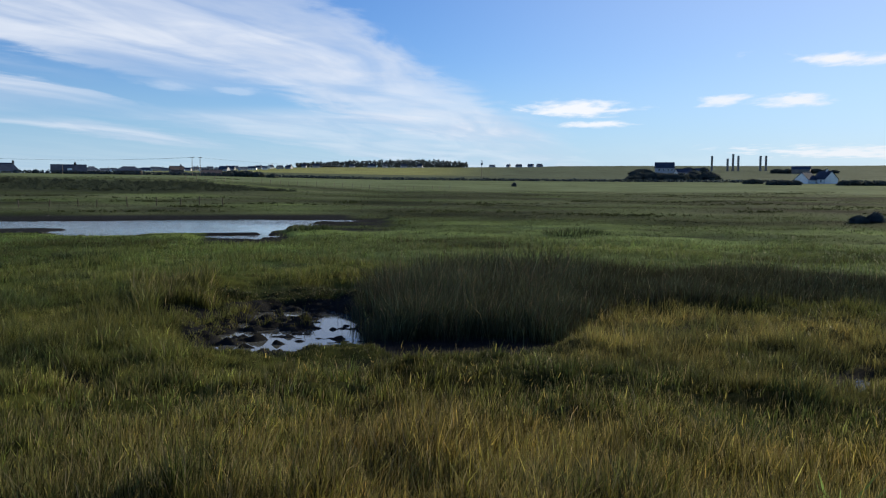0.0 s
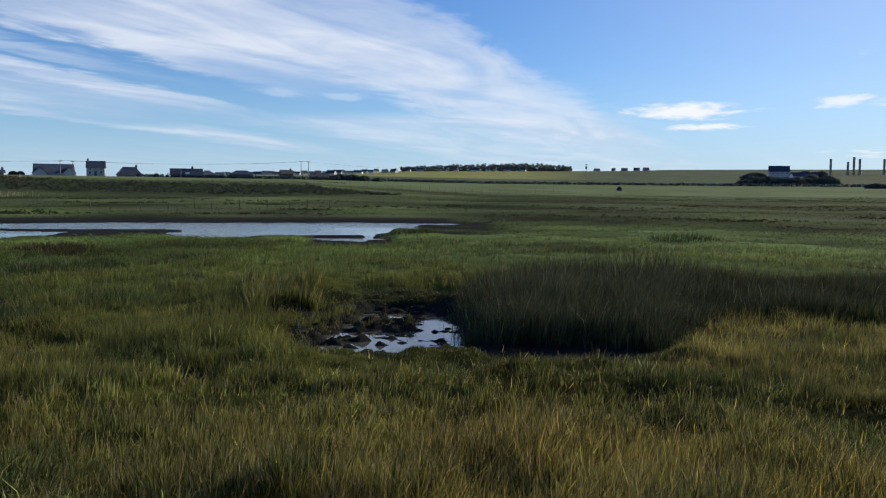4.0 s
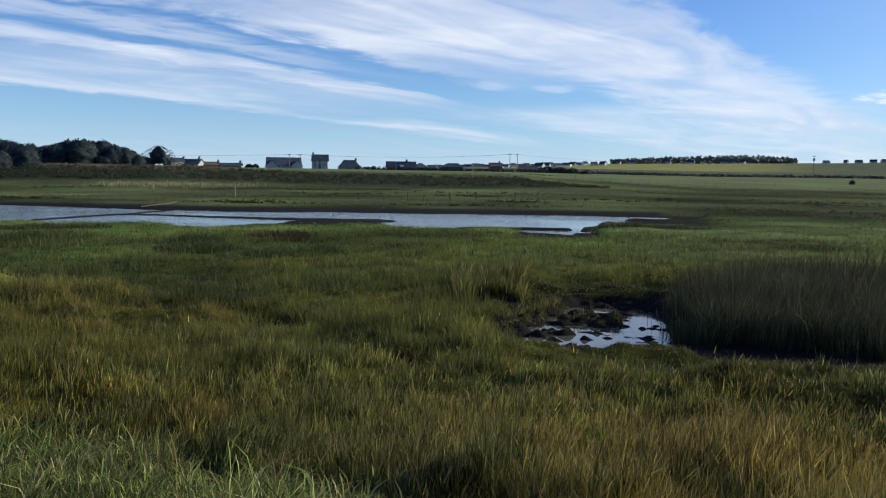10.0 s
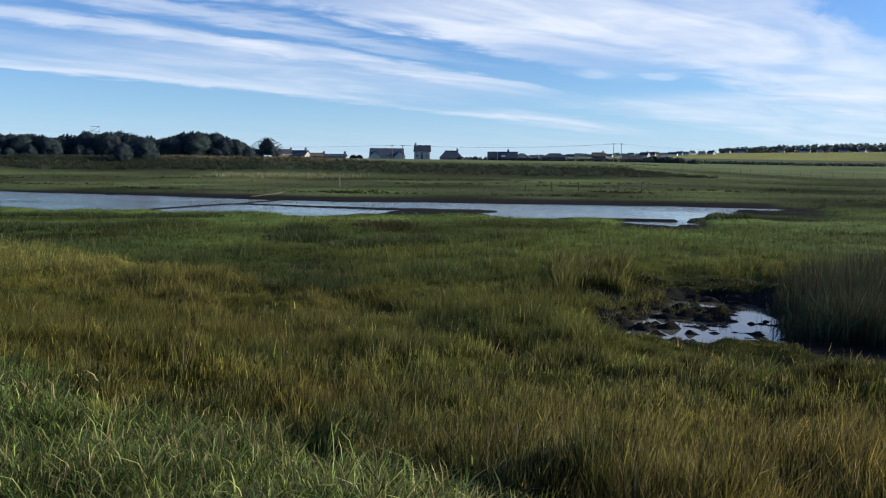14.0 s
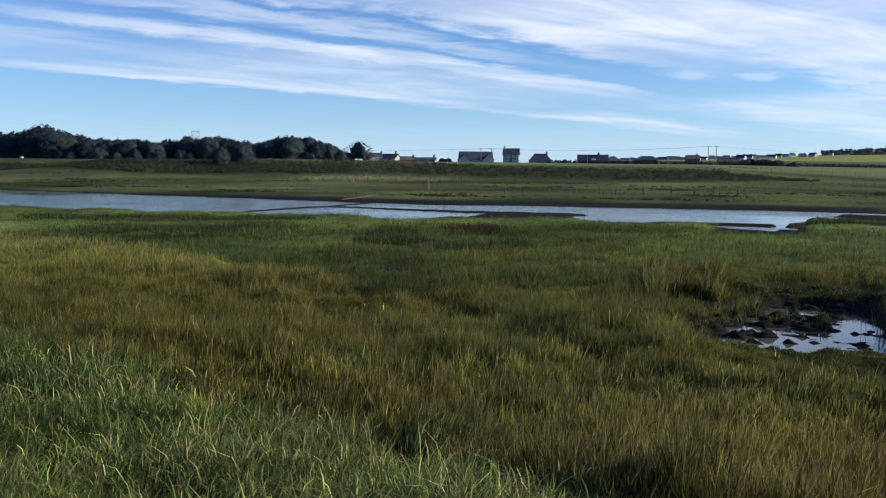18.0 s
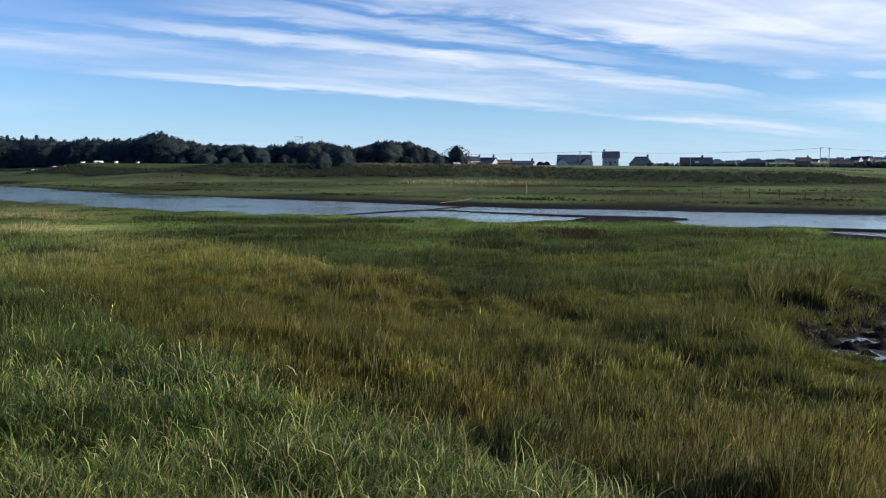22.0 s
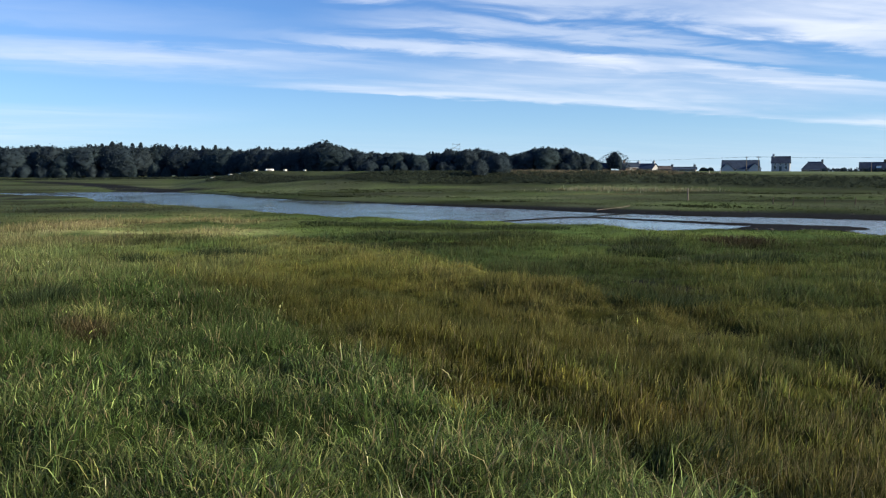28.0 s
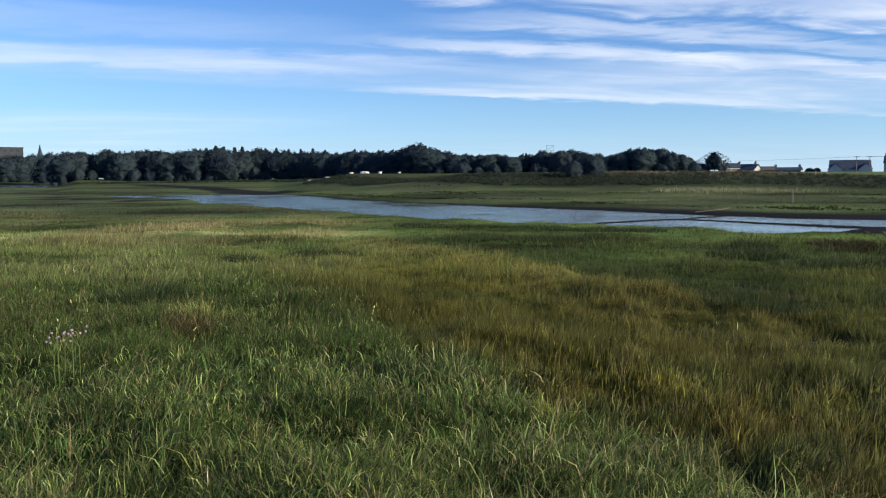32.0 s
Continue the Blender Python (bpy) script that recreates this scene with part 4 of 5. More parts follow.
def tube(bm, a, b, r0, r1, sides=7):
    a, b = Vector(a), Vector(b)
    m = Matrix.Translation((a + b) / 2) @ (b - a).to_track_quat("Z", "Y").to_matrix().to_4x4()
    bmesh.ops.create_cone(bm, cap_ends=True, segments=sides, radius1=r0, radius2=r1, depth=(b - a).length, matrix=m)
    return bm


def facing(left, turn=0.0):
    """Turn about z so that a thing's front (-y) looks at the standpoint, plus a turn of its own."""
    return radians(left + turn)


# ---- houses ----
def house(left, d, long, deep, eave, ridge, turn=0.0, wall=None, roof=None, chimneys=(), windows=(), doors=(), hipped=0.0, label="", dormers=(), sink=0.3, name="house", gables=()):
    """Pitched house, ridge along x. windows, doors: (x, z, width, height) on the front."""
    wall, roof = wall or M_HARL, roof or M_SLATE
    at = spot(left, d)
    top = tagged(empty(name, at, facing(left, turn)), label, "house")
    x, y = long / 2, deep / 2
    bm = bmesh.new()
    g = hipped
    lo = [bm.verts.new(p) for p in ((-x, -y, -sink), (x, -y, -sink), (x, y, -sink), (-x, y, -sink))]
    hi = [bm.verts.new(p) for p in ((-x, -y, eave), (x, -y, eave), (x, y, eave), (-x, y, eave))]
    for i in range(4):
        j = (i + 1) % 4
        bm.faces.new((lo[i], lo[j], hi[j], hi[i]))
    bm.faces.new(lo[::-1])
    if not g:
        a, b = bm.verts.new((-x, 0, ridge - 0.12)), bm.verts.new((x, 0, ridge - 0.12))
        bm.faces.new((hi[3], hi[0], a))
        bm.faces.new((hi[1], hi[2], b))
    part("wall", bm, wall, top)
    o, th = 0.3, 0.14
    drop = (ridge - eave) * o / y
    bm = bmesh.new()
    for s in (-1, 1):
        if g:
            pts = ((-x - o, s * (y + o), eave - drop), (x + o, s * (y + o), eave - drop), (x - g, 0, ridge), (-x + g, 0, ridge))
        else:
            pts = ((-x - o, s * (y + o), eave - drop), (x + o, s * (y + o), eave - drop), (x + o, 0, ridge), (-x - o, 0, ridge))
        low = [bm.verts.new(p) for p in pts]
        up = [bm.verts.new((p[0], p[1], p[2] + th)) for p in pts]
        bm.faces.new(low)
        bm.faces.new(up[::-1])
        for i in range(4):
            j = (i + 1) % 4
            bm.faces.new((low[i], low[j], up[j], up[i]))
        if g:
            e = s * (x + o)
            tri = ((e, -y - o, eave - drop), (e, y + o, eave - drop), (s * (x - g), 0, ridge))
            low = [bm.verts.new(p) for p in tri]
            up = [bm.verts.new((p[0], p[1], p[2] + th)) for p in tri]
            bm.faces.new(low)
            bm.faces.new(up[::-1])
            for i in range(3):
                j = (i + 1) % 3
                bm.faces.new((low[i], low[j], up[j], up[i]))
    rf = part("roof", bm, roof, top)
    bm = boxed(-x - o + g, x + o - g, -0.12, 0.12, ridge + 0.06, ridge + 0.22)
    part("ridge_cap", bm, M_SLATE, rf)
    bm = tube(bmesh.new(), (-x - o, -y - o - 0.06, eave - drop), (x + o, -y - o - 0.06, eave - drop), 0.06, 0.06)
    part("gutter", bm, M_METAL, top)
    for cx in chimneys:
        bm = boxed(cx - 0.45, cx + 0.45, -0.35, 0.35, ridge - 0.7, ridge + 1.0, bevel=0.03)
        box(bm, cx - 0.52, cx + 0.52, -0.42, 0.42, ridge + 0.86, ridge + 0.98)
        ch = part("chimney", bm, wall, top)
        for px in (-0.2, 0.2):
            part("chimney_pot", tube(bmesh.new(), (cx + px, 0, ridge + 0.98), (cx + px, 0, ridge + 1.4), 0.13, 0.1), M_TILE, ch)
    for wx, wz, ww, wh in windows:
        f = 0.07
        bm = boxed(wx - ww / 2, wx + ww / 2, -y - 0.05, -y + 0.02, wz, wz + f)
        box(bm, wx - ww / 2, wx + ww / 2, -y - 0.05, -y + 0.02, wz + wh - f, wz + wh)
        for sx in (-ww / 2, -f / 2, ww / 2 - f):
            box(bm, wx + sx, wx + sx + f, -y - 0.05, -y + 0.02, wz + f, wz + wh - f)
        w = part("window", bm, M_PAINT, top)
        part("pane", boxed(wx - ww / 2 + f, wx + ww / 2 - f, -y - 0.02, -y - 0.005, wz + f, wz + wh - f), M_GLASS, w)
        part("sill", boxed(wx - ww / 2 - 0.1, wx + ww / 2 + 0.1, -y - 0.14, -y + 0.02, wz - 0.1, wz), M_GREYST, w)
    for wx, wz, ww, wh in doors:
        part("door", boxed(wx - ww / 2, wx + ww / 2, -y - 0.05, -y + 0.02, wz, wz + wh, bevel=0.01), M_DOOR, top)
    for gx, gw in gables:
        peak, low, back, front = eave + gw * 0.42, eave - 0.1, 0.0, -y - 1.2
        bm = bmesh.new()
        ring = ((gx - gw / 2, -sink), (gx + gw / 2, -sink), (gx + gw / 2, low), (gx, peak), (gx - gw / 2, low))
        f0, f1 = [bm.verts.new((a, front, b)) for a, b in ring], [bm.verts.new((a, back, b)) for a, b in ring]
        bm.faces.new(f0[::-1]), bm.faces.new(f1)
        for i in range(5):
            j = (i + 1) % 5
            bm.faces.new((f0[i], f0[j], f1[j], f1[i]))
        wing = part("gable_wing", bm, wall, top)
        bm = bmesh.new()
        for s in (-1, 1):
            ring = ((gx, peak + 0.02), (gx + s * (gw / 2 + 0.25), low - 0.2), (gx + s * (gw / 2 + 0.25), low - 0.04), (gx, peak + 0.18))
            f0, f1 = [bm.verts.new((a, front - 0.25, b)) for a, b in ring], [bm.verts.new((a, back, b)) for a, b in ring]
            bm.faces.new(f0), bm.faces.new(f1[::-1])
            for i in range(4):
                j = (i + 1) % 4
                bm.faces.new((f0[i], f0[j], f1[j], f1[i]))
        part("gable_roof", bm, roof, wing)
    for wx, wz, ww, wh in dormers:
        dm = part("dormer", boxed(wx - ww / 2, wx + ww / 2, -y + 0.4, 0.0, wz, wz + wh), wall, top)
        part("pane", boxed(wx - ww / 2 + 0.12, wx + ww / 2 - 0.12, -y + 0.37, -y + 0.395, wz + 0.15, wz + wh - 0.12), M_PAINT, dm, "pale blind behind glass")
    return top


def row(xs, z, w, h):
    return tuple((x, z, w, h) for x in xs)


def build_houses():
    house(31.86, 400, 15.5, 8.5, 1.2, 4.7, 4, M_HARL, M_SLATE, (), row((-2.5, 2.2), 0.1, 1.3, 0.9), (), gables=((-5.9, 5.0), (5.7, 5.0)), label="long pale bungalow with a dark slate roof behind the bank")
    house(29.45, 402, 7.4, 7.5, 3.6, 6.4, -3, M_HARL, M_SLATE, (-3.2,), row((-2.2, 2.2), 0.8, 1.1, 1.5) + row((-2.2, 0, 2.2), 2.4, 0.9, 1.2), ((0, 0, 1.0, 2.1),), label="tall narrow stone house with a steep slate roof")
    house(27.5, 405, 10.5, 7.5, 1.0, 4.1, 2, M_STONE, M_SLATE, (3.0,), row((-2.5, 2.5), 0.1, 1.1, 0.7), label="low cottage with a dark hipped roof", hipped=2.6)
    house(24.0, 404, 14.0, 7.0, 1.0, 3.9, 0, M_SHED, M_SLATE, (2.6,), (), label="long dark bungalow with a white window bay and a chimney", dormers=((0.4, 0.9, 2.2, 1.6),))
    house(22.7, 406, 6.0, 6.0, 1.6, 3.2, 20, M_SHED, M_SLATE, label="low dark outbuilding with a hipped roof", hipped=2.0)
    house(20.5, 410, 11.0, 8.0, 1.9, 3.5, -6, M_SHED, M_SLATE, label="broad dark farm shed with a rounded hipped roof", hipped=3.0, name="shed")
    house(17.6, 520, 7.5, 6, 2.3, 4.2, 10, M_BRICK, M_TILE, (2.5,), label="small brick cottage with a brown roof")
    house(15.4, 415, 9.0, 6, 1.5, 2.9, -4, M_BRICK, M_TILE, label="low red-brown brick farm outbuilding", name="shed")
    # at the left end of the village, beside the lone tree
    house(38.75, 345, 7.5, 6, 1.5, 3.2, 30, M_BRICK, M_SLATE, (-3.0,), row((-1.6, 1.6), 0.3, 1.0, 0.9), label="brick house with a slate roof beside the tree")
    house(37.75, 345, 8.0, 6, 1.1, 2.8, -25, M_HARL, M_SLATE, (3.2, -3.3), row((-2.0, 2.0), 0.2, 1.0, 0.8), label="pale gabled cottage with two chimneys")
    house(36.7, 348, 6.0, 5, 0.9, 1.9, 12, M_BRICK, M_TILE, (), label="small brick outbuilding with a brown roof", name="shed")
    house(35.4, 350, 10.0, 5, 0.8, 1.6, -5, M_STONE, M_SLATE, (-4.2, 4.4), row((-1.8, 1.8), 0.1, 1.0, 0.6), label="low stone cottage with a slate roof")
    house(40.9, 320, 8.5, 6, 1.3, 2.9, 15, M_SHED, M_SLATE, label="slate-roofed house half hidden by trees")
    # the farm on the rise
    house(-14.7, 600, 12.5, 8, 7.0, 10.6, 6, M_HARL, M_SLATE, (), row((-4, -1, 2, 4.5), 5.0, 1.2, 1.2), label="pale two-storey farmhouse above its trees")
    house(-15.9, 560, 10.0, 6, 4.2, 6.4, 25, M_WHITE, M_SLATE, (), row((-2, 1.5), 2.6, 1.1, 1.1), label="white cottage below the farmhouse")
    house(-17.0, 900, 12, 7, 3, 5, 10, M_STONE, M_SLATE, label="distant farm building on the ridge", name="barn")
    house(-23.0, 900, 17, 9, 4.0, 7.0, -5, M_STONE, M_SLATE, (), label="distant barn on the ridge", name="barn")
    house(-23.3, 440, 8.5, 7, 2.0, 5.2, 62, M_WHITE, M_SLATE, label="white gabled cottage wing")
    house(-24.4, 443, 8.5, 7.5, 2.2, 5.8, -50, M_WHITE, M_SLATE, (1.0,), row((-1.6, 1.6), 0.7, 1.0, 1.0), label="white cottage with a dark roof and bright gable end")
    # scattered village on the far slope
    rnd = random.Random(5)
    slope = ((18.9, 900, 0), (18.3, 930, 1), (17.4, 880, 0), (16.9, 950, 1), (15.9, 980, 0), (15.0, 940, 1), (14.2, 1010, 0), (13.4, 960, 1), (12.8, 1000, 0), (12.0, 1020, 0), (11.0, 1060, 1), (10.4, 1080, 0), (18.6, 1010, 1), (17.9, 985, 0), (16.4, 1040, 1), (15.5, 1060, 0), (14.6, 870, 1), (13.9, 1090, 0), (12.4, 1110, 1), (11.6, 1120, 0), (19.4, 940, 0), (19.8, 990, 1), (21.4, 930, 0), (21.9, 960, 1))
    crest = ((9.4, 1230, 0), (8.6, 1230, 0), (6.2, 1230, 1), (4.9, 1235, 0), (4.0, 1235, 1), (2.7, 1240, 0), (1.6, 1240, 0), (-3.3, 1380, 1), (-4.4, 1385, 0), (-5.1, 1390, 1), (-5.9, 1385, 0), (-6.5, 1390, 1))
    for left, d, kind in slope + crest:
        long = rnd.uniform(5.5, 10.5)
        house(left, d, long, 6, 2.2, rnd.uniform(3.8, 5.2), rnd.uniform(-35, 35), (M_WHITE if rnd.random() < 0.25 else M_HARL, M_HARL)[kind], M_SLATE, (long * 0.35,) if rnd.random() < 0.5 else (),
              row((-long * 0.3, 0, long * 0.3), 0.9, 1.1, 1.1), label="distant pale-walled village house with a dark slate roof")


# ---- trees and hedges ----
def cards(rng, centres, radii, count, size, tint, flat=0.75, jitter=0.4):
    """Leaf sprays round clump centres: verts, quads, colours."""
    k = rng.integers(0, len(centres), count)
    v = rng.normal(size=(count, 3))
    v /= np.linalg.norm(v, axis=1)[:, None]
    p = centres[k] + v * radii[k][:, None] * rng.uniform(0.72, 1.12, (count, 1)) * np.array((1, 1, flat))
    nrm = v + rng.normal(size=(count, 3)) * jitter
    nrm /= np.linalg.norm(nrm, axis=1)[:, None]
    u = np.cross(nrm, rng.normal(size=(count, 3)))
    u /= np.linalg.norm(u, axis=1)[:, None]
    w = np.cross(nrm, u)
    s = size * rng.uniform(0.6, 1.35, (count, 1))
    quad = np.stack([p - u * s * 0.5, p + w * s * 0.35, p + u * s * 0.55, p - w * s * 0.35], 1)
    c = np.asarray(tint)[None] * rng.uniform(0.8, 1.2, (count, 1))
    return quad.reshape(-1, 3), np.arange(count * 4), np.repeat(c, 4, 0)


def broad_tree(seed, height, spread, tint, lean=0.0, trunk_part=0.06, count=2700, dense=0.36, ragged=1.0, name="tree"):
    """Built at the origin, copied to its places."""
    rng = np.random.default_rng(seed)
    top = empty(name, (0, 0, 0))
    bm = tube(bmesh.new(), (0, 0, -0.4), (lean * 0.3, 0, height * trunk_part), height * 0.03, height * 0.022)
    tips = []
    for i in range(6):
        a = i * 1.05 + rng.uniform(-0.4, 0.4)
        tip = (lean * 0.8 + math.cos(a) * spread * 0.28, math.sin(a) * spread * 0.28, height * rng.uniform(0.45, 0.68))
        tube(bm, (lean * 0.3, 0, height * trunk_part * 0.9), tip, height * 0.016, height * 0.005, 5)
        tips.append(tip)
    part("trunk", bm, M_BARK, top)
    def shell(a, h):
        """Radius of the crown at a turn and a share of its height, uneven all over."""
        wave = 1 + ragged * (0.13 * np.sin(a * 2 + seed) + 0.09 * np.sin(a * 5 + seed * 2) + 0.07 * np.sin(a * 7 + h * 11 + seed) + 0.05 * np.sin(a * 13 - h * 23 + seed * 3))
        return spread * 0.5 * np.clip(1 - np.clip((h - 0.4) / 0.6, -0.4, 1) ** 2, 0.0, 1) ** 0.6 * wave

    def at_crown(a, h, k):
        r = shell(a, h) * k
        return np.stack([np.cos(a) * r + lean * h, np.sin(a) * r, h * height * (0.94 + 0.035 * np.sin(a * 3 + seed) + 0.02 * np.sin(a * 8 + seed))], -1)

    # sprays of leaves all over a darker, closed heart
    turns, levels = 22, 13
    ha, aa = np.meshgrid(np.linspace(trunk_part, 0.985, levels), np.linspace(0, 2 * np.pi, turns, endpoint=False), indexing="ij")
    cv = at_crown(aa, ha, dense * 2.45 * (1 + 0.08 * rng.normal(size=aa.shape))).reshape(-1, 3) * (1, 1, 0.97)
    i, j = np.meshgrid(np.arange(levels - 1), np.arange(turns), indexing="ij")
    cf = np.stack([i * turns + j, i * turns + (j + 1) % turns, (i + 1) * turns + (j + 1) % turns, (i + 1) * turns + j], -1).reshape(-1)
    cc = np.repeat(np.asarray(tint)[None], len(cv), 0) * rng.uniform(0.9, 1.1, (len(cv), 1))
    n = 900
    pts = at_crown(rng.uniform(0, 2 * np.pi, n), 1 - (1 - trunk_part) * rng.uniform(0, 1, n) ** 0.85, rng.uniform(0.84, 1.02, n))
    v, f, c = cards(rng, pts, np.full(n, height * 0.035), count, height * 0.042, tint, jitter=1.2)
    v, f, c = np.concatenate([v, cv]), np.concatenate([f, cf + len(v)]), np.concatenate([c, cc])
    v[:, 2] = np.maximum(v[:, 2], 0.3)
    mesh_object("crown", v, f, 4, M_LEAF, c, top)
    return top


def conifer(seed, height, spread, tint, name="conifer"):
    rng = np.random.default_rng(seed)
    top = empty(name, (0, 0, 0))
    part("trunk", tube(bmesh.new(), (0, 0, -0.4), (0, 0, height * 0.97), height * 0.02, 0.03), M_BARK, top)
    n = 60
    h = np.linspace(0.12, 0.97, n)
    a = np.arange(n) * 2.4
    r = spread * 0.5 * (1.02 - h) * rng.uniform(0.4, 1.0, n)
    centres = np.stack([np.cos(a) * r, np.sin(a) * r, h * height], -1)
    radii = (1.08 - h) * spread * 0.24 + 0.15
    v, f, c = cards(rng, centres, radii, 1300, height * 0.05, tint, 0.5)
    mesh_object("crown", v, f, 4, M_LEAF, c, top)
    return top


def place(proto, left, d, scale, turn=0.0, label="", group="", sink=0.0, squash=1.0):
    at = spot(left, d)
    at.z -= sink
    ob = copy_thing(proto, Matrix.LocRotScale(at, Euler((0, 0, turn)), (scale, scale, scale * squash)))
    if label:
        ob["label"] = label
    if group:
        ob["group"] = group
    return ob


def drop_proto(ob):
    for o in (*ob.children_recursive, ob):
        bpy.data.objects.remove(o)


# leaf colours pushed towards blue: distance haze painted in
DARKLEAF, MIDLEAF, GREYLEAF = (0.040, 0.060, 0.076), (0.044, 0.067, 0.078), (0.048, 0.068, 0.082)


def build_trees():
    protos = [tagged(broad_tree(31 + i, 10.0, s, t), "dark green broad-leaved tree in the wood, haze blueing its leaf colour", "tree") for i, (s, t) in enumerate(((9.5, DARKLEAF), (8.0, MIDLEAF), (11.0, DARKLEAF), (9.0, GREYLEAF), (12.0, MIDLEAF)))]
    firs = [tagged(conifer(51 + i, 12.0, s, DARKLEAF), "dark pointed conifer rising from the wood", "tree") for i, s in enumerate((6.0, 7.0))]
    rnd = random.Random(11)
    # wood behind the bank and along the head of the river: height of its top, in degrees, by bearing
    tops_az = (41, 43.2, 45.4, 46.8, 49.5, 52.6, 55, 57, 58.4, 59.5, 60.6, 61.6, 63.5, 66, 68.4, 71, 72.8, 74.5, 77, 80.3, 82.2, 84, 88, 93)
    tops_el = (1.3, 2.12, 1.95, 1.6, 2.05, 1.65, 1.72, 1.85, 2.25, 2.42, 2.2, 1.9, 1.95, 1.95, 2.0, 2.1, 2.1, 1.9, 2.0, 1.85, 1.7, 1.5, 1.7, 1.7)
    for back in (0, 1):
        az = 41.4
        while az < 93:
            d = float(np.interp(az, (41, 56, 62, 68, 74, 82, 82.7, 93), (290, 300, 330, 440, 460, 490, 775, 785))) + back * 22 + rnd.uniform(-6, 6)
            el = float(np.interp(az, tops_az, tops_el))
            z = 3.2 + d * math.tan(radians(el)) * (1.0 if back == 0 else 0.93) * rnd.uniform(0.9, 1.03)
            h = z - land(az, d)
            place(protos[rnd.randrange(5)], az, d, h / 9.6 * 1.15, rnd.uniform(0, 6.28), group="trees of the wood", squash=0.87)
            az += h * 0.42 / d * 57.3 * rnd.uniform(0.8, 1.2)
    for az, el in ((71.0, 2.2), (71.5, 2.15), (72.2, 2.2), (72.7, 2.25), (73.3, 2.1), (68.0, 2.05), (68.8, 2.12), (69.5, 2.1), (67.2, 2.05), (66.4, 2.1), (63.6, 2.05), (62.0, 2.0), (61.7, 1.98), (65.6, 2.0), (52.0, 1.75), (50.9, 1.85)):
        d = float(np.interp(az, (41, 56, 62, 68, 74, 82), (290, 300, 330, 440, 460, 490))) + 12
        h = 3.2 + d * math.tan(radians(el + 0.02)) - land(az, d)
        place(firs[rnd.randrange(2)], az, d, h / 12.0, rnd.uniform(0, 6.28), group="conifers of the wood")
    # trees that stand forward on the slope
    place(protos[2], 47.6, 182, 0.50, 1.0, "bushy green tree growing on the slope", sink=0.3, squash=0.95)
    place(protos[3], 48.8, 176, 3.6 / 9.6, 2.0, "grey-green bush on the slope")
    # bushes low down under the wood
    for i in range(60):
        az = 41.3 + i * 0.86 + rnd.uniform(-0.4, 0.4)
        d = float(np.interp(az, (41, 56, 62, 68, 74, 82, 82.7, 93), (282, 292, 318, 428, 448, 478, 768, 775)))
        place(protos[rnd.randrange(5)], az, d, rnd.uniform(0.4, 0.65) * d / 340, rnd.uniform(0, 6.28), "dark bushes along the foot of the wood", "bushes at the wood's edge", sink=1.2)
    lone = tagged(broad_tree(77, 9.0, 11.0, DARKLEAF, lean=-0.6, trunk_part=0.13, count=2400, dense=0.20, ragged=2.6), "lone wind-shaped tree with open gaps in its crown", "tree")
    place(lone, 39.75, 318, 0.84)
    drop_proto(lone)
    # farm shelter belt, garden trees, hilltop wood; haze put into their leaf colour
    far = [tagged(broad_tree(91 + i, 10.0, s, (0.070, 0.086, 0.080), ragged=1.9, count=1800), "distant tree, haze painted in its grey-green leaf colour", "tree") for i, s in enumerate((12.0, 15.0, 17.0))]
    for i in range(17):
        az = -12.4 - i * 0.34
        place(far[rnd.randrange(3)], az, 520 + rnd.uniform(-8, 8), rnd.uniform(0.55, 0.75) * (1.0 if i > 1 else 0.7), rnd.uniform(0, 6.28), "dark shelter-belt tree round the farm", "farm shelter belt", sink=1.0, squash=0.85)
    for az, d, s in ((-13.3, 548, 0.95), (-13.6, 550, 0.8), (-16.6, 548, 0.8), (-17.2, 900, 0.9), (-16.2, 905, 0.9), (-21.6, 905, 0.7), (-22.2, 905, 0.7), (-23.9, 905, 0.7), (-24.4, 905, 0.6), (-24.9, 905, 0.55),
                     (-20.2, 420, 0.4), (-19.95, 422, 0.36), (-20.5, 421, 0.36), (-21.3, 400, 0.3), (-21.8, 400, 0.36), (-22.3, 400, 0.36), (-22.7, 402, 0.36), (-25.4, 400, 0.36), (-26.0, 400, 0.4), (-26.8, 400, 0.36), (-27.5, 402, 0.36),
                     (11.4, 405, 0.36), (11.65, 407, 0.28), (8.3, 440, 0.26), (7.9, 441, 0.18), (33.7, 400, 0.3), (34.1, 402, 0.3), (22.2, 410, 0.3)):
        place(far[rnd.randrange(3)], az, d, s, rnd.uniform(0, 6.28), "dark spreading tree among the fields", "field trees", sink=0.6, squash=0.8)
    for i in range(9):
        place(far[rnd.randrange(3)], 14.5 - i * 0.26, 418 + rnd.uniform(-3, 3), rnd.uniform(0.3, 0.4), rnd.uniform(0, 6.28), "clipped dark tree of a garden belt", "garden belt", sink=0.5)
    rng = np.random.default_rng(17)
    n = 1500
    az = rng.uniform(-1.6, 9.9, n)
    d = 1300 + rng.uniform(-25, 25, n)
    h = np.interp(az, (-1.6, 0.1, 1, 6, 9.9), (6.5, 9.5, 11.0, 9.5, 5.5)) * (1 + 0.12 * np.sin(az * 23) + 0.07 * np.sin(az * 61))
    cen = np.stack([-np.sin(np.radians(az)) * d, np.cos(np.radians(az)) * d, land(az, d) + h * rng.uniform(0.02, 1, n) ** 1.1], -1)
    v, f, c = cards(rng, cen, rng.uniform(1.4, 2.4, n), 42000, 1.3, (0.062, 0.080, 0.084))
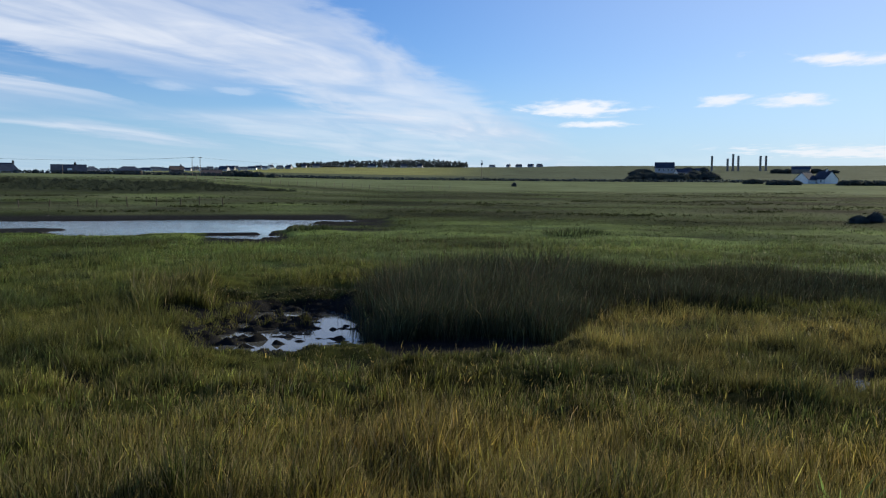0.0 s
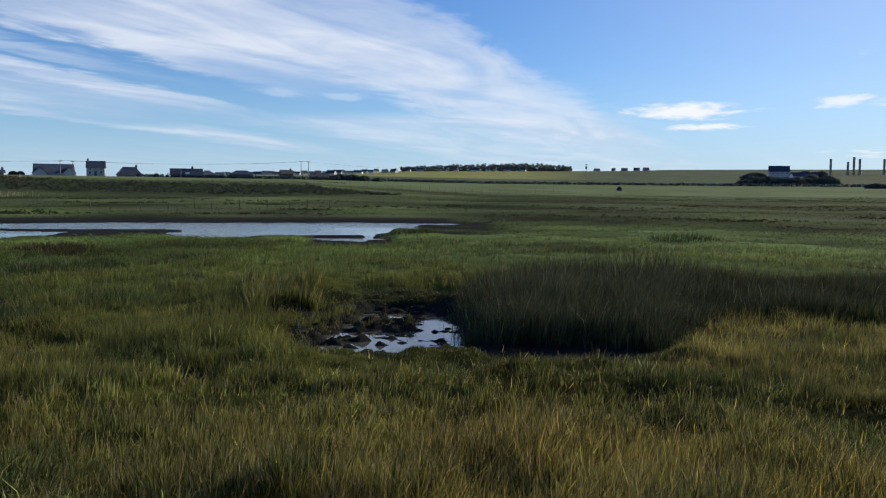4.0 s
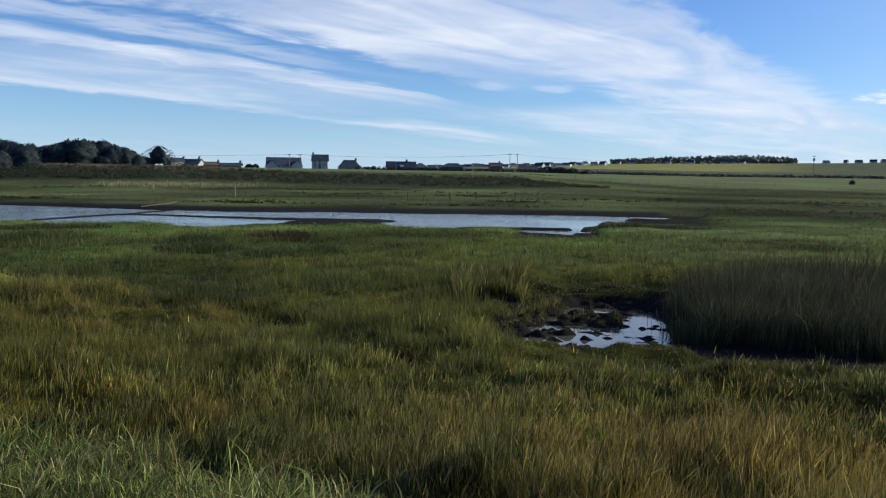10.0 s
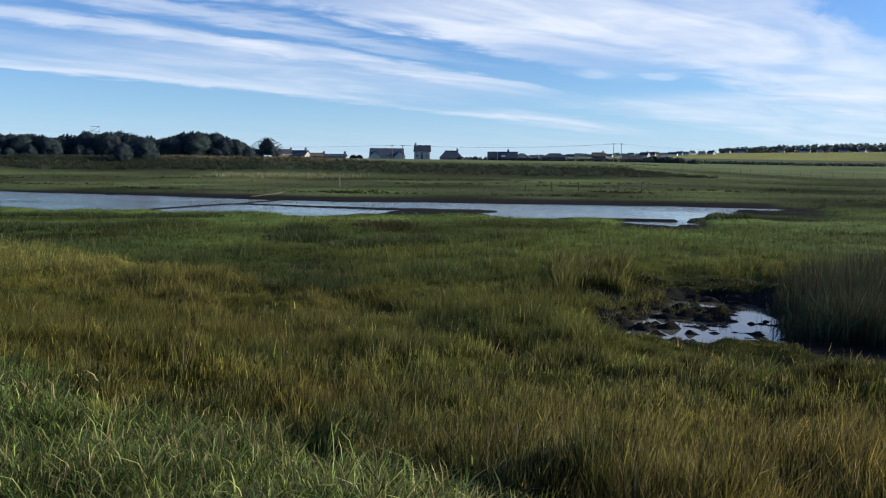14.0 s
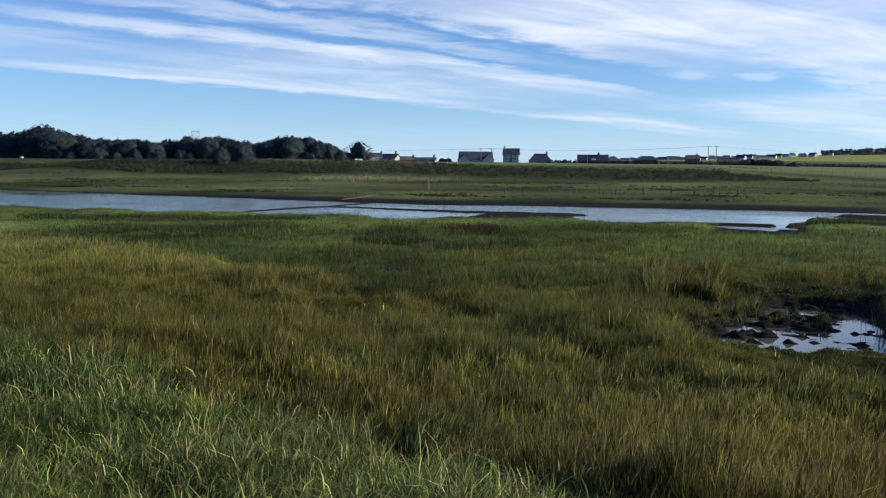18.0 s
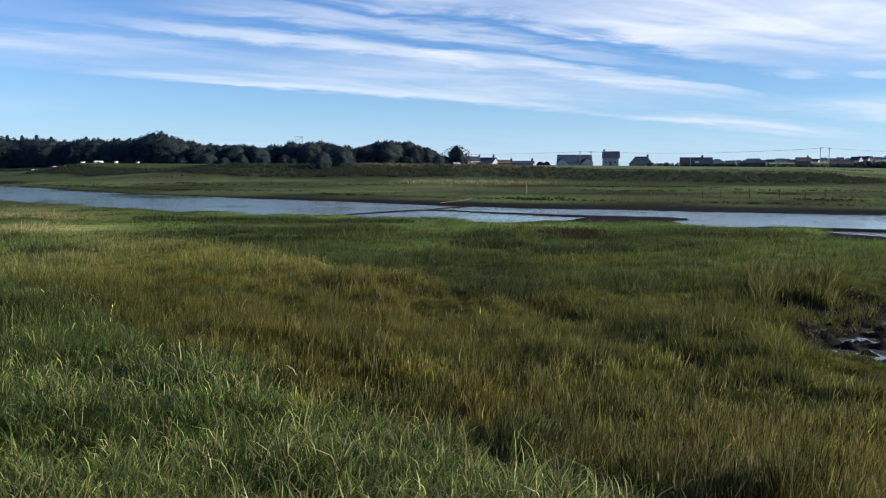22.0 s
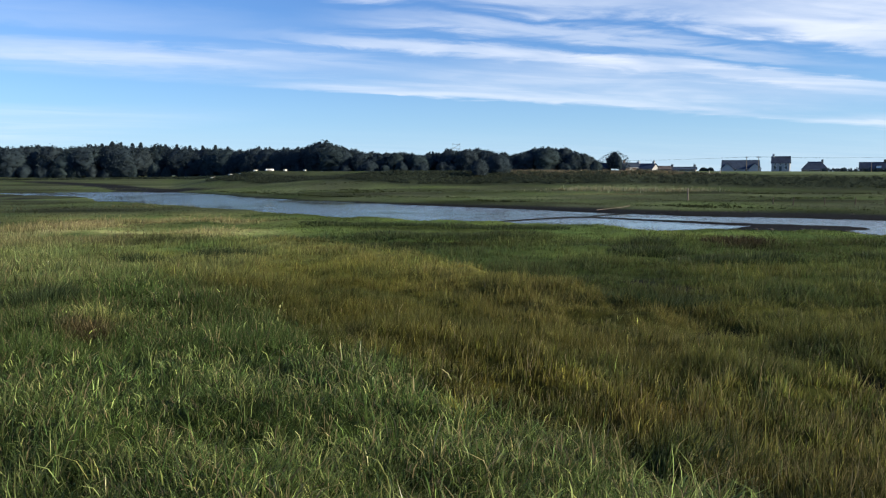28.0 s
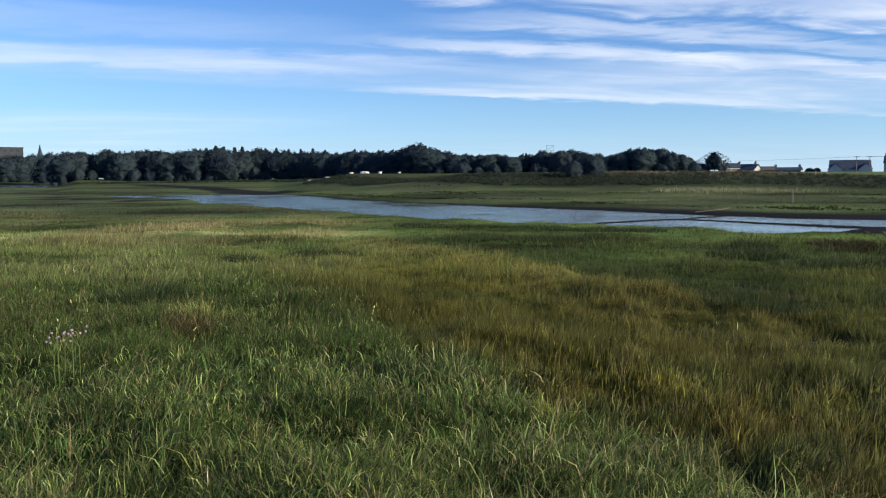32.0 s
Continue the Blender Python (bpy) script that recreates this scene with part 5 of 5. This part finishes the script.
    tagged(mesh_object("plantation", v, f, 4, M_LEAF, c), "long dark plantation of trees on the hilltop", "trees", kind="stuff")
    # single bushes in the marsh
    place(protos[3], -4.8, 330, 0.2, 0.5, "solitary gorse bush in the pasture", sink=0.3)
    place(protos[0], -27.3, 74, 0.16, 0.5, "dark spreading bush in the marsh", sink=0.35, squash=0.75)
    place(protos[4], -26.4, 73, 0.13, 1.5, "dark low bush in the marsh", sink=0.35, squash=0.75)
    for p in protos + firs + far:
        drop_proto(p)
    # field hedge
    rng = np.random.default_rng(3)
    n = 420
    az = np.linspace(-34, 27, n) + rng.normal(size=n) * 0.05
    d = np.interp(az, (-34, -8, 4, 11, 17, 27), (455, 455, 452, 424, 404, 398))
    cen = np.stack([-np.sin(np.radians(az)) * d, np.cos(np.radians(az)) * d, land(az, d) + rng.uniform(0.3, 0.7, n)], -1)
    v, f, c = cards(rng, cen, rng.uniform(0.9, 1.5, n), 14000, 0.8, DARKLEAF)
    tagged(mesh_object("hedge", v, f, 4, M_LEAF, c), "long dark field hedge at the foot of the hill", "hedge", kind="stuff")


def build_scrub():
    """Low dark scrub on the face of the bank."""
    rng = np.random.default_rng(9)
    n = 3200
    az = np.where(rng.uniform(0, 1, n) < 0.6, rng.uniform(10, 67, n), rng.uniform(40, 67, n))
    foot = slope_foot(az)
    d = foot + rng.uniform(0, 22, n) * np.interp(az, (10, 16), (0.3, 1.0))
    cen = np.stack([-np.sin(np.radians(az)) * d, np.cos(np.radians(az)) * d, land(az, d) + rng.uniform(0.0, 0.35, n)], -1)
    v, f, c = cards(rng, cen, rng.uniform(0.25, 0.6, n), 110000, 0.2, (0.042, 0.055, 0.040), 0.6)
    # dark reeds before the wood at the head of the river
    k = 500
    a3 = rng.uniform(66.5, 82, k)
    d3 = np.interp(a3, (66, 69, 76, 82), (300, 385, 420, 440)) + rng.uniform(-8, 8, k)
    p3 = np.stack([-np.sin(np.radians(a3)) * d3, np.cos(np.radians(a3)) * d3, land(a3, d3) + 0.3], -1)
    v3, f3, c3 = cards(rng, p3, rng.uniform(0.5, 1.0, k), 16000, 0.4, (0.040, 0.055, 0.040), 0.7)
    tagged(mesh_object("reed_strip", v3, f3, 4, M_LEAF, c3), "dark strip of reeds at the foot of the wood", "reeds", kind="stuff")
    # low mounds of rushes over the grazing marsh
    strips, each = 75, 34
    m = strips * each
    a2 = np.repeat(rng.uniform(-34, 66, strips), each) + np.repeat(rng.uniform(0.4, 2.6, strips), each) * rng.normal(size=m)
    d2 = np.repeat(75 * (300 / 75) ** rng.uniform(0, 1, strips), each) * (1 + 0.008 * rng.normal(size=m))
    d2 = np.maximum(d2, np.interp(a2, FAR_AZ, FAR_D) * np.where(a2 > 6, 1, 0) + 9)
    p2 = np.stack([-np.sin(np.radians(a2)) * d2, np.cos(np.radians(a2)) * d2, land(a2, d2)], -1)
    v2, f2, c2 = cards(rng, p2, rng.uniform(0.15, 0.5, m), 34000, 0.22, (0.040, 0.052, 0.024), 0.45)
    tagged(mesh_object("rush_mounds", v2, f2, 4, M_LEAF, c2), "long low streaks of dark rushes over the grazing marsh", "rushes", kind="stuff")
    tagged(mesh_object("scrub", v, f, 4, M_LEAF, c), "low dark scrub and rank grass on the face of the bank", "bushes", kind="stuff")


# ---- poles, wires, posts ----
def pole(left, d, height, arm=1.6, label="", turn=0.0):
    top = tagged(empty("utility_pole", spot(left, d), facing(left, turn)), label or "weathered timber power-line pole with a crossarm", "pole", "power-line poles")
    part("shaft", tube(bmesh.new(), (0, 0, -0.5), (0, 0, height), 0.17, 0.12, 10), M_POLE, top)
    if arm:
        a = part("crossarm", boxed(-arm / 2, arm / 2, -0.22, -0.1, height - 0.45, height - 0.25, bevel=0.02), M_POLE, top)
        for x in (-arm / 2 + 0.1, 0.0, arm / 2 - 0.1):
            part("insulator", tube(bmesh.new(), (x, -0.16, height - 0.26), (x, -0.16, height + 0.02), 0.07, 0.04), M_GREYST, a)
    return top


def wire(a, b, sag, r=0.03):
    cu = bpy.data.curves.new("cable", "CURVE")
    cu.dimensions, cu.bevel_depth, cu.bevel_resolution = "3D", r, 1
    sp = cu.splines.new("POLY")
    sp.points.add(20)
    for i in range(21):
        t = i / 20
        p = Vector(a).lerp(Vector(b), t)
        sp.points[i].co = (p.x, p.y, p.z - sag * 4 * t * (1 - t), 1)
    cu.materials.append(M_SHED)
    tagged(new("cable", cu), "thin overhead power cable", "cable", "overhead cables")


def build_poles():
    pole(16.62, 395, 8.6), pole(16.12, 395, 8.6)
    pole(31.5, 380, 6.3, 1.4), pole(30.78, 382, 6.3, 1.4)
    pole(24.35, 396, 3.9, 0)
    slim = pole(-2.6, 470, 11.0, 1.2, "slender pale pole with a grey transformer box near its top")
    box_bm = boxed(-0.55, 0.55, -0.75, -0.24, 8.2, 9.7, bevel=0.06)
    part("transformer", box_bm, M_METAL, slim)
    for x in (-0.3, 0.3):
        part("bracket", boxed(x - 0.05, x + 0.05, -0.26, -0.08, 8.5, 8.7), M_METAL, slim)
    pole(52.0, 335, 5.0, 1.4)
    a, b, c = spot(16.4, 395), spot(31.15, 381), spot(52.0, 335)
    for k in (0.0, 1.2):
        wire((a.x + k, a.y, a.z + 8.4), (b.x + k, b.y, b.z + 6.2), 1.4)
        wire((b.x + k, b.y, b.z + 6.2), (c.x + k, c.y, c.z + 4.9), 1.2)
    e = spot(6.0, 640)
    wire((a.x, a.y, a.z + 8.4), (e.x, e.y, e.z + 7.0), 1.5)


def fence_post(left, d, height, r=0.06, label="", material=None, lean=0.0):
    top = tagged(empty("fence_post", spot(left, d)), label, "post", "fence posts")
    top.rotation_euler[1] = lean
    part("post", tube(bmesh.new(), (0, 0, -0.3), (0, 0, height), r, r * 0.9, 8), material or M_POLE, top)
    part("post_cap", tube(bmesh.new(), (0, 0, height - 0.002), (0, 0, height + r * 0.5), r * 0.9, r * 0.35, 8), material or M_POLE, top)
    return top


def build_posts():
    fence_post(35.05, 106, 1.45, 0.10, "stout weathered timber post standing in the far marsh", M_POLE)
    fence_post(33.1, 180, 0.9, 0.1, "short pale post on the bank", M_PALE, 0.06)
    fence_post(33.75, 186, 0.8, 0.1, "short pale post on the bank", M_PALE)
    rnd = random.Random(2)
    for i in range(30):
        az = 17.0 - i * 0.6
        d = float(np.interp(az, (-2, 6, 17), (270, 245, 225)))
        fence_post(az + rnd.uniform(-0.05, 0.05), d, rnd.uniform(1.0, 1.2), 0.07, "grey timber post of the pasture fence", None, rnd.uniform(-0.06, 0.06))
    for i in range(11):
        az = 30.0 - i * 1.55 + rnd.uniform(-0.3, 0.3)
        fence_post(az, 92 + rnd.uniform(-2, 3), rnd.uniform(0.7, 1.0), 0.06, "old dark fence post in the rough grazing", M_BARK, rnd.uniform(-0.1, 0.1))


def build_tower(left, d, height, wide):
    """Slim stone pillar with a slightly wider head."""
    top = tagged(empty("stone_pillar", spot(left, d), facing(left, 20)), "tall slim dark stone pillar standing on the ridge", "pillar", "pillars on the ridge")
    w = wide / 2
    part("shaft", boxed(-w, w, -w, w, -0.5, height, bevel=0.08), M_STONE, top)
    part("plinth", boxed(-w * 1.25, w * 1.25, -w * 1.25, w * 1.25, -0.5, height * 0.1, bevel=0.05), M_STONE, top)
    part("cap", boxed(-w * 1.12, w * 1.12, -w * 1.12, w * 1.12, height - 0.002, height + 0.5, bevel=0.08), M_STONE, top)


def build_landmarks():
    for left, el in ((-17.66, 1.82), (-18.62, 1.64), (-18.95, 1.93), (-19.27, 1.82), (-20.6, 1.81), (-20.93, 1.81)):
        d = 1000
        build_tower(left, d, 3.2 + d * math.tan(radians(el)) - land(left, d), 1.9)
    # church spire over the wood
    d = 900
    at = spot(83.17, d)
    top = tagged(empty("church", at, facing(83.17)), "grey church tower with a slender pointed spire beyond the wood", "church")
    z = 3.2 + d * math.tan(radians(2.2)) - at.z
    part("tower", boxed(-3.2, 3.2, -3.2, 3.2, -1, z * 0.56, bevel=0.15), M_STONE, top)
    part("spire", tube(bmesh.new(), (0, 0, z * 0.56), (0, 0, z), 3.6, 0.1, 8), M_SLATE, top)
    part("nave", boxed(-7, 7, -4, 20, -1, z * 0.33), M_STONE, top)
    # flat-roofed block at the edge of town
    at = spot(85.2, 880)
    top = tagged(empty("town_building", at, facing(85.2)), "flat-roofed grey town building behind the trees", "building")
    z = 3.2 + 880 * math.tan(radians(2.0)) - at.z
    part("wall", boxed(-17, 17, -6, 6, -1, z - 0.6), M_DIM, top)
    part("roof", boxed(-17.5, 17.5, -6.5, 6.5, z - 0.598, z), M_SLATE, top)
    for i in range(6):
        part("window", boxed(-15 + i * 5.2, -12 + i * 5.2, -6.08, -5.98, z - 4.0, z - 2.2), M_GLASS, top)


build_houses()
build_trees()
build_scrub()
build_poles()
build_posts()
build_landmarks()


# ---- small things ----
def build_rocks():
    """Dark stones at the water's edge."""
    protos = []
    for i in range(3):
        bm = bmesh.new()
        bmesh.ops.create_icosphere(bm, subdivisions=2, radius=0.5)
        for v in bm.verts:
            k = 1 + 0.35 * noise.noise(v.co * 2.3 + Vector((i * 7.1, 0, 0)))
            v.co = Vector((v.co.x * k * 1.3, v.co.y * k, v.co.z * k * 0.6))
        protos.append(tagged(part("stone", bm, M_ROCK), "dark weedy stone at the water's edge", "stone", "shore stones"))
    rnd = random.Random(4)
    for i in range(46):
        az = rnd.uniform(11, 70)
        d = float(np.interp(az, NEAR_AZ, NEAR_D)) + rnd.uniform(0.2, 1.8)
        s = rnd.uniform(0.12, 0.3)
        if az < 17:
            continue
        copy_thing(protos[i % 3], Matrix.LocRotScale(spot(az, d, max(land(az, d), -0.08) + 0.08), Euler((0, 0, rnd.uniform(0, 6))), (s, s, s)))
    for i in range(12):
        az = rnd.uniform(22, 50)
        d = float(np.interp(az, FAR_AZ, FAR_D)) + rnd.uniform(0.5, 5)
        s = rnd.uniform(0.14, 0.3)
        copy_thing(protos[i % 3], Matrix.LocRotScale(spot(az, d), Euler((0, 0, rnd.uniform(0, 6))), (s, s, s)))
    for p in protos:
        bpy.data.objects.remove(p)


def build_timbers():
    for a, b, r in (((41.3, 77.5), (38.75, 83.5), 0.032), ((40.9, 79.5), (38.9, 82.0), 0.025)):
        p, q = spot(*a) + Vector((0, 0, 0.06)), spot(*b) + Vector((0, 0, 0.08))
        bm = tube(bmesh.new(), (0, 0, 0), q - p, r, r * 0.75, 8)
        ob = tagged(part("driftwood", bm, M_POLE), "long bleached timber lying on the river mud", "timber", "stranded timbers")
        ob.location = p


def build_white_things():
    """Moored boats and a caravan half hidden behind the bank."""
    for left, long, tall in ((66.6, 1.1, 0.6), (65.4, 1.7, 0.35), (63.85, 1.1, 0.45), (61.9, 0.9, 0.65), (60.6, 0.7, 0.4)):
        d = 250
        top = tagged(empty("rowing_boat", spot(left, d), facing(left, 25)), "small white rowing boat drawn up behind the bank", "boat", "boats behind the bank")
        bm = bmesh.new()
        rings = []
        for t in np.linspace(0, 1, 7):
            w = 0.55 * math.sin(math.pi * min(0.5 + 0.5 * t, 0.98)) + 0.03
            x = (t - 0.5) * long
            rings.append([bm.verts.new((x, s * w * k, z)) for s, k, z in ((-1, 1.0, tall), (-1, 0.75, tall * 0.4), (-1, 0.15, 0.0), (1, 0.15, 0.0), (1, 0.75, tall * 0.4), (1, 1.0, tall))])
        for a, b in zip(rings, rings[1:]):
            for i in range(5):
                bm.faces.new((a[i], a[i + 1], b[i + 1], b[i]))
            bm.faces.new((a[5], a[0], b[0], b[5]))
        bm.faces.new(rings[0]), bm.faces.new(rings[-1][::-1])
        part("hull", bm, M_PAINT, top)
        part("gunwale", boxed(-long / 2, long / 2, -0.58, -0.52, tall - 0.02, tall + 0.05), M_POLE, top)
    top = tagged(empty("caravan", spot(62.95, 252), facing(62.95, 8)), "white touring caravan parked behind the bank", "caravan")
    part("body", boxed(-1.2, 1.2, -1.0, 1.0, 0.0, 0.75, bevel=0.2), M_PAINT, top)
    part("window", boxed(-0.9, 0.3, -1.02, -0.99, 0.3, 0.55), M_GLASS, top)
    for x in (-0.4, 0.4):
        part("wheel", tube(bmesh.new(), (x, -1.0, 0.1), (x, -0.8, 0.1), 0.25, 0.25, 14), M_ROCK, top)


def build_lattice():
    left, d = 50.4, 312
    at = spot(left, d)
    h = 3.2 + d * math.tan(radians(2.3)) - at.z
    top = tagged(empty("lattice_mast", at, facing(left)), "open steel lattice frame rising above the trees", "mast")
    for x in (-1.3, 1.3):
        for y in (-0.8, 0.8):
            part("leg", tube(bmesh.new(), (x, y, -0.3), (x, y, h), 0.05, 0.05, 6), M_POLE, top)
    for i in range(5):
        z = h * (0.35 + 0.155 * i)
        for y in (-0.8, 0.8):
            part("rail", tube(bmesh.new(), (-1.3, y, z), (1.3, y, z), 0.035, 0.035, 6), M_POLE, top)
            if i < 4:
                part("brace", tube(bmesh.new(), (-1.3, y, z), (1.3, y, z + h * 0.155), 0.03, 0.03, 6), M_POLE, top)


def build_thistles():
    """Mauve-headed thistles in the bank grass."""
    rnd = random.Random(8)
    for left, d in ((82.3, 10.6), (81.8, 10.3), (82.9, 10.8), (81.4, 10.7), (82.6, 10.1)):
        top = tagged(empty("thistle", spot(left, d), rnd.uniform(0, 6)), "thistle with small pale mauve flower heads", "plant", "thistles on the bank")
        h = rnd.uniform(0.5, 0.62)
        bm = tube(bmesh.new(), (0, 0, 0), (0.02, 0, h), 0.008, 0.005, 5)
        tips = []
        for i in range(4):
            a = i * 1.6 + rnd.random()
            tip = Vector((math.cos(a) * 0.09, math.sin(a) * 0.09, h * rnd.uniform(0.9, 1.08)))
            tube(bm, (0, 0, h * 0.7), tip, 0.005, 0.004, 5)
            tips.append(tip)
        part("stem", bm, M_STEM, top)
        for tip in tips:
            bm = bmesh.new()
            bmesh.ops.create_icosphere(bm, subdivisions=1, radius=0.016, matrix=Matrix.Translation(tip + Vector((0, 0, 0.015))))
            part("flower_head", bm, M_MAUVE, top)


M_STEM = surface("green_stem", (0.09, 0.12, 0.04), 0.8, 0.2, 20.0)
M_MAUVE = surface("mauve_petals", (0.30, 0.22, 0.29), 0.8, 0.2, 40.0)
build_thistles()
build_rocks()
build_timbers()
build_white_things()
build_lattice()
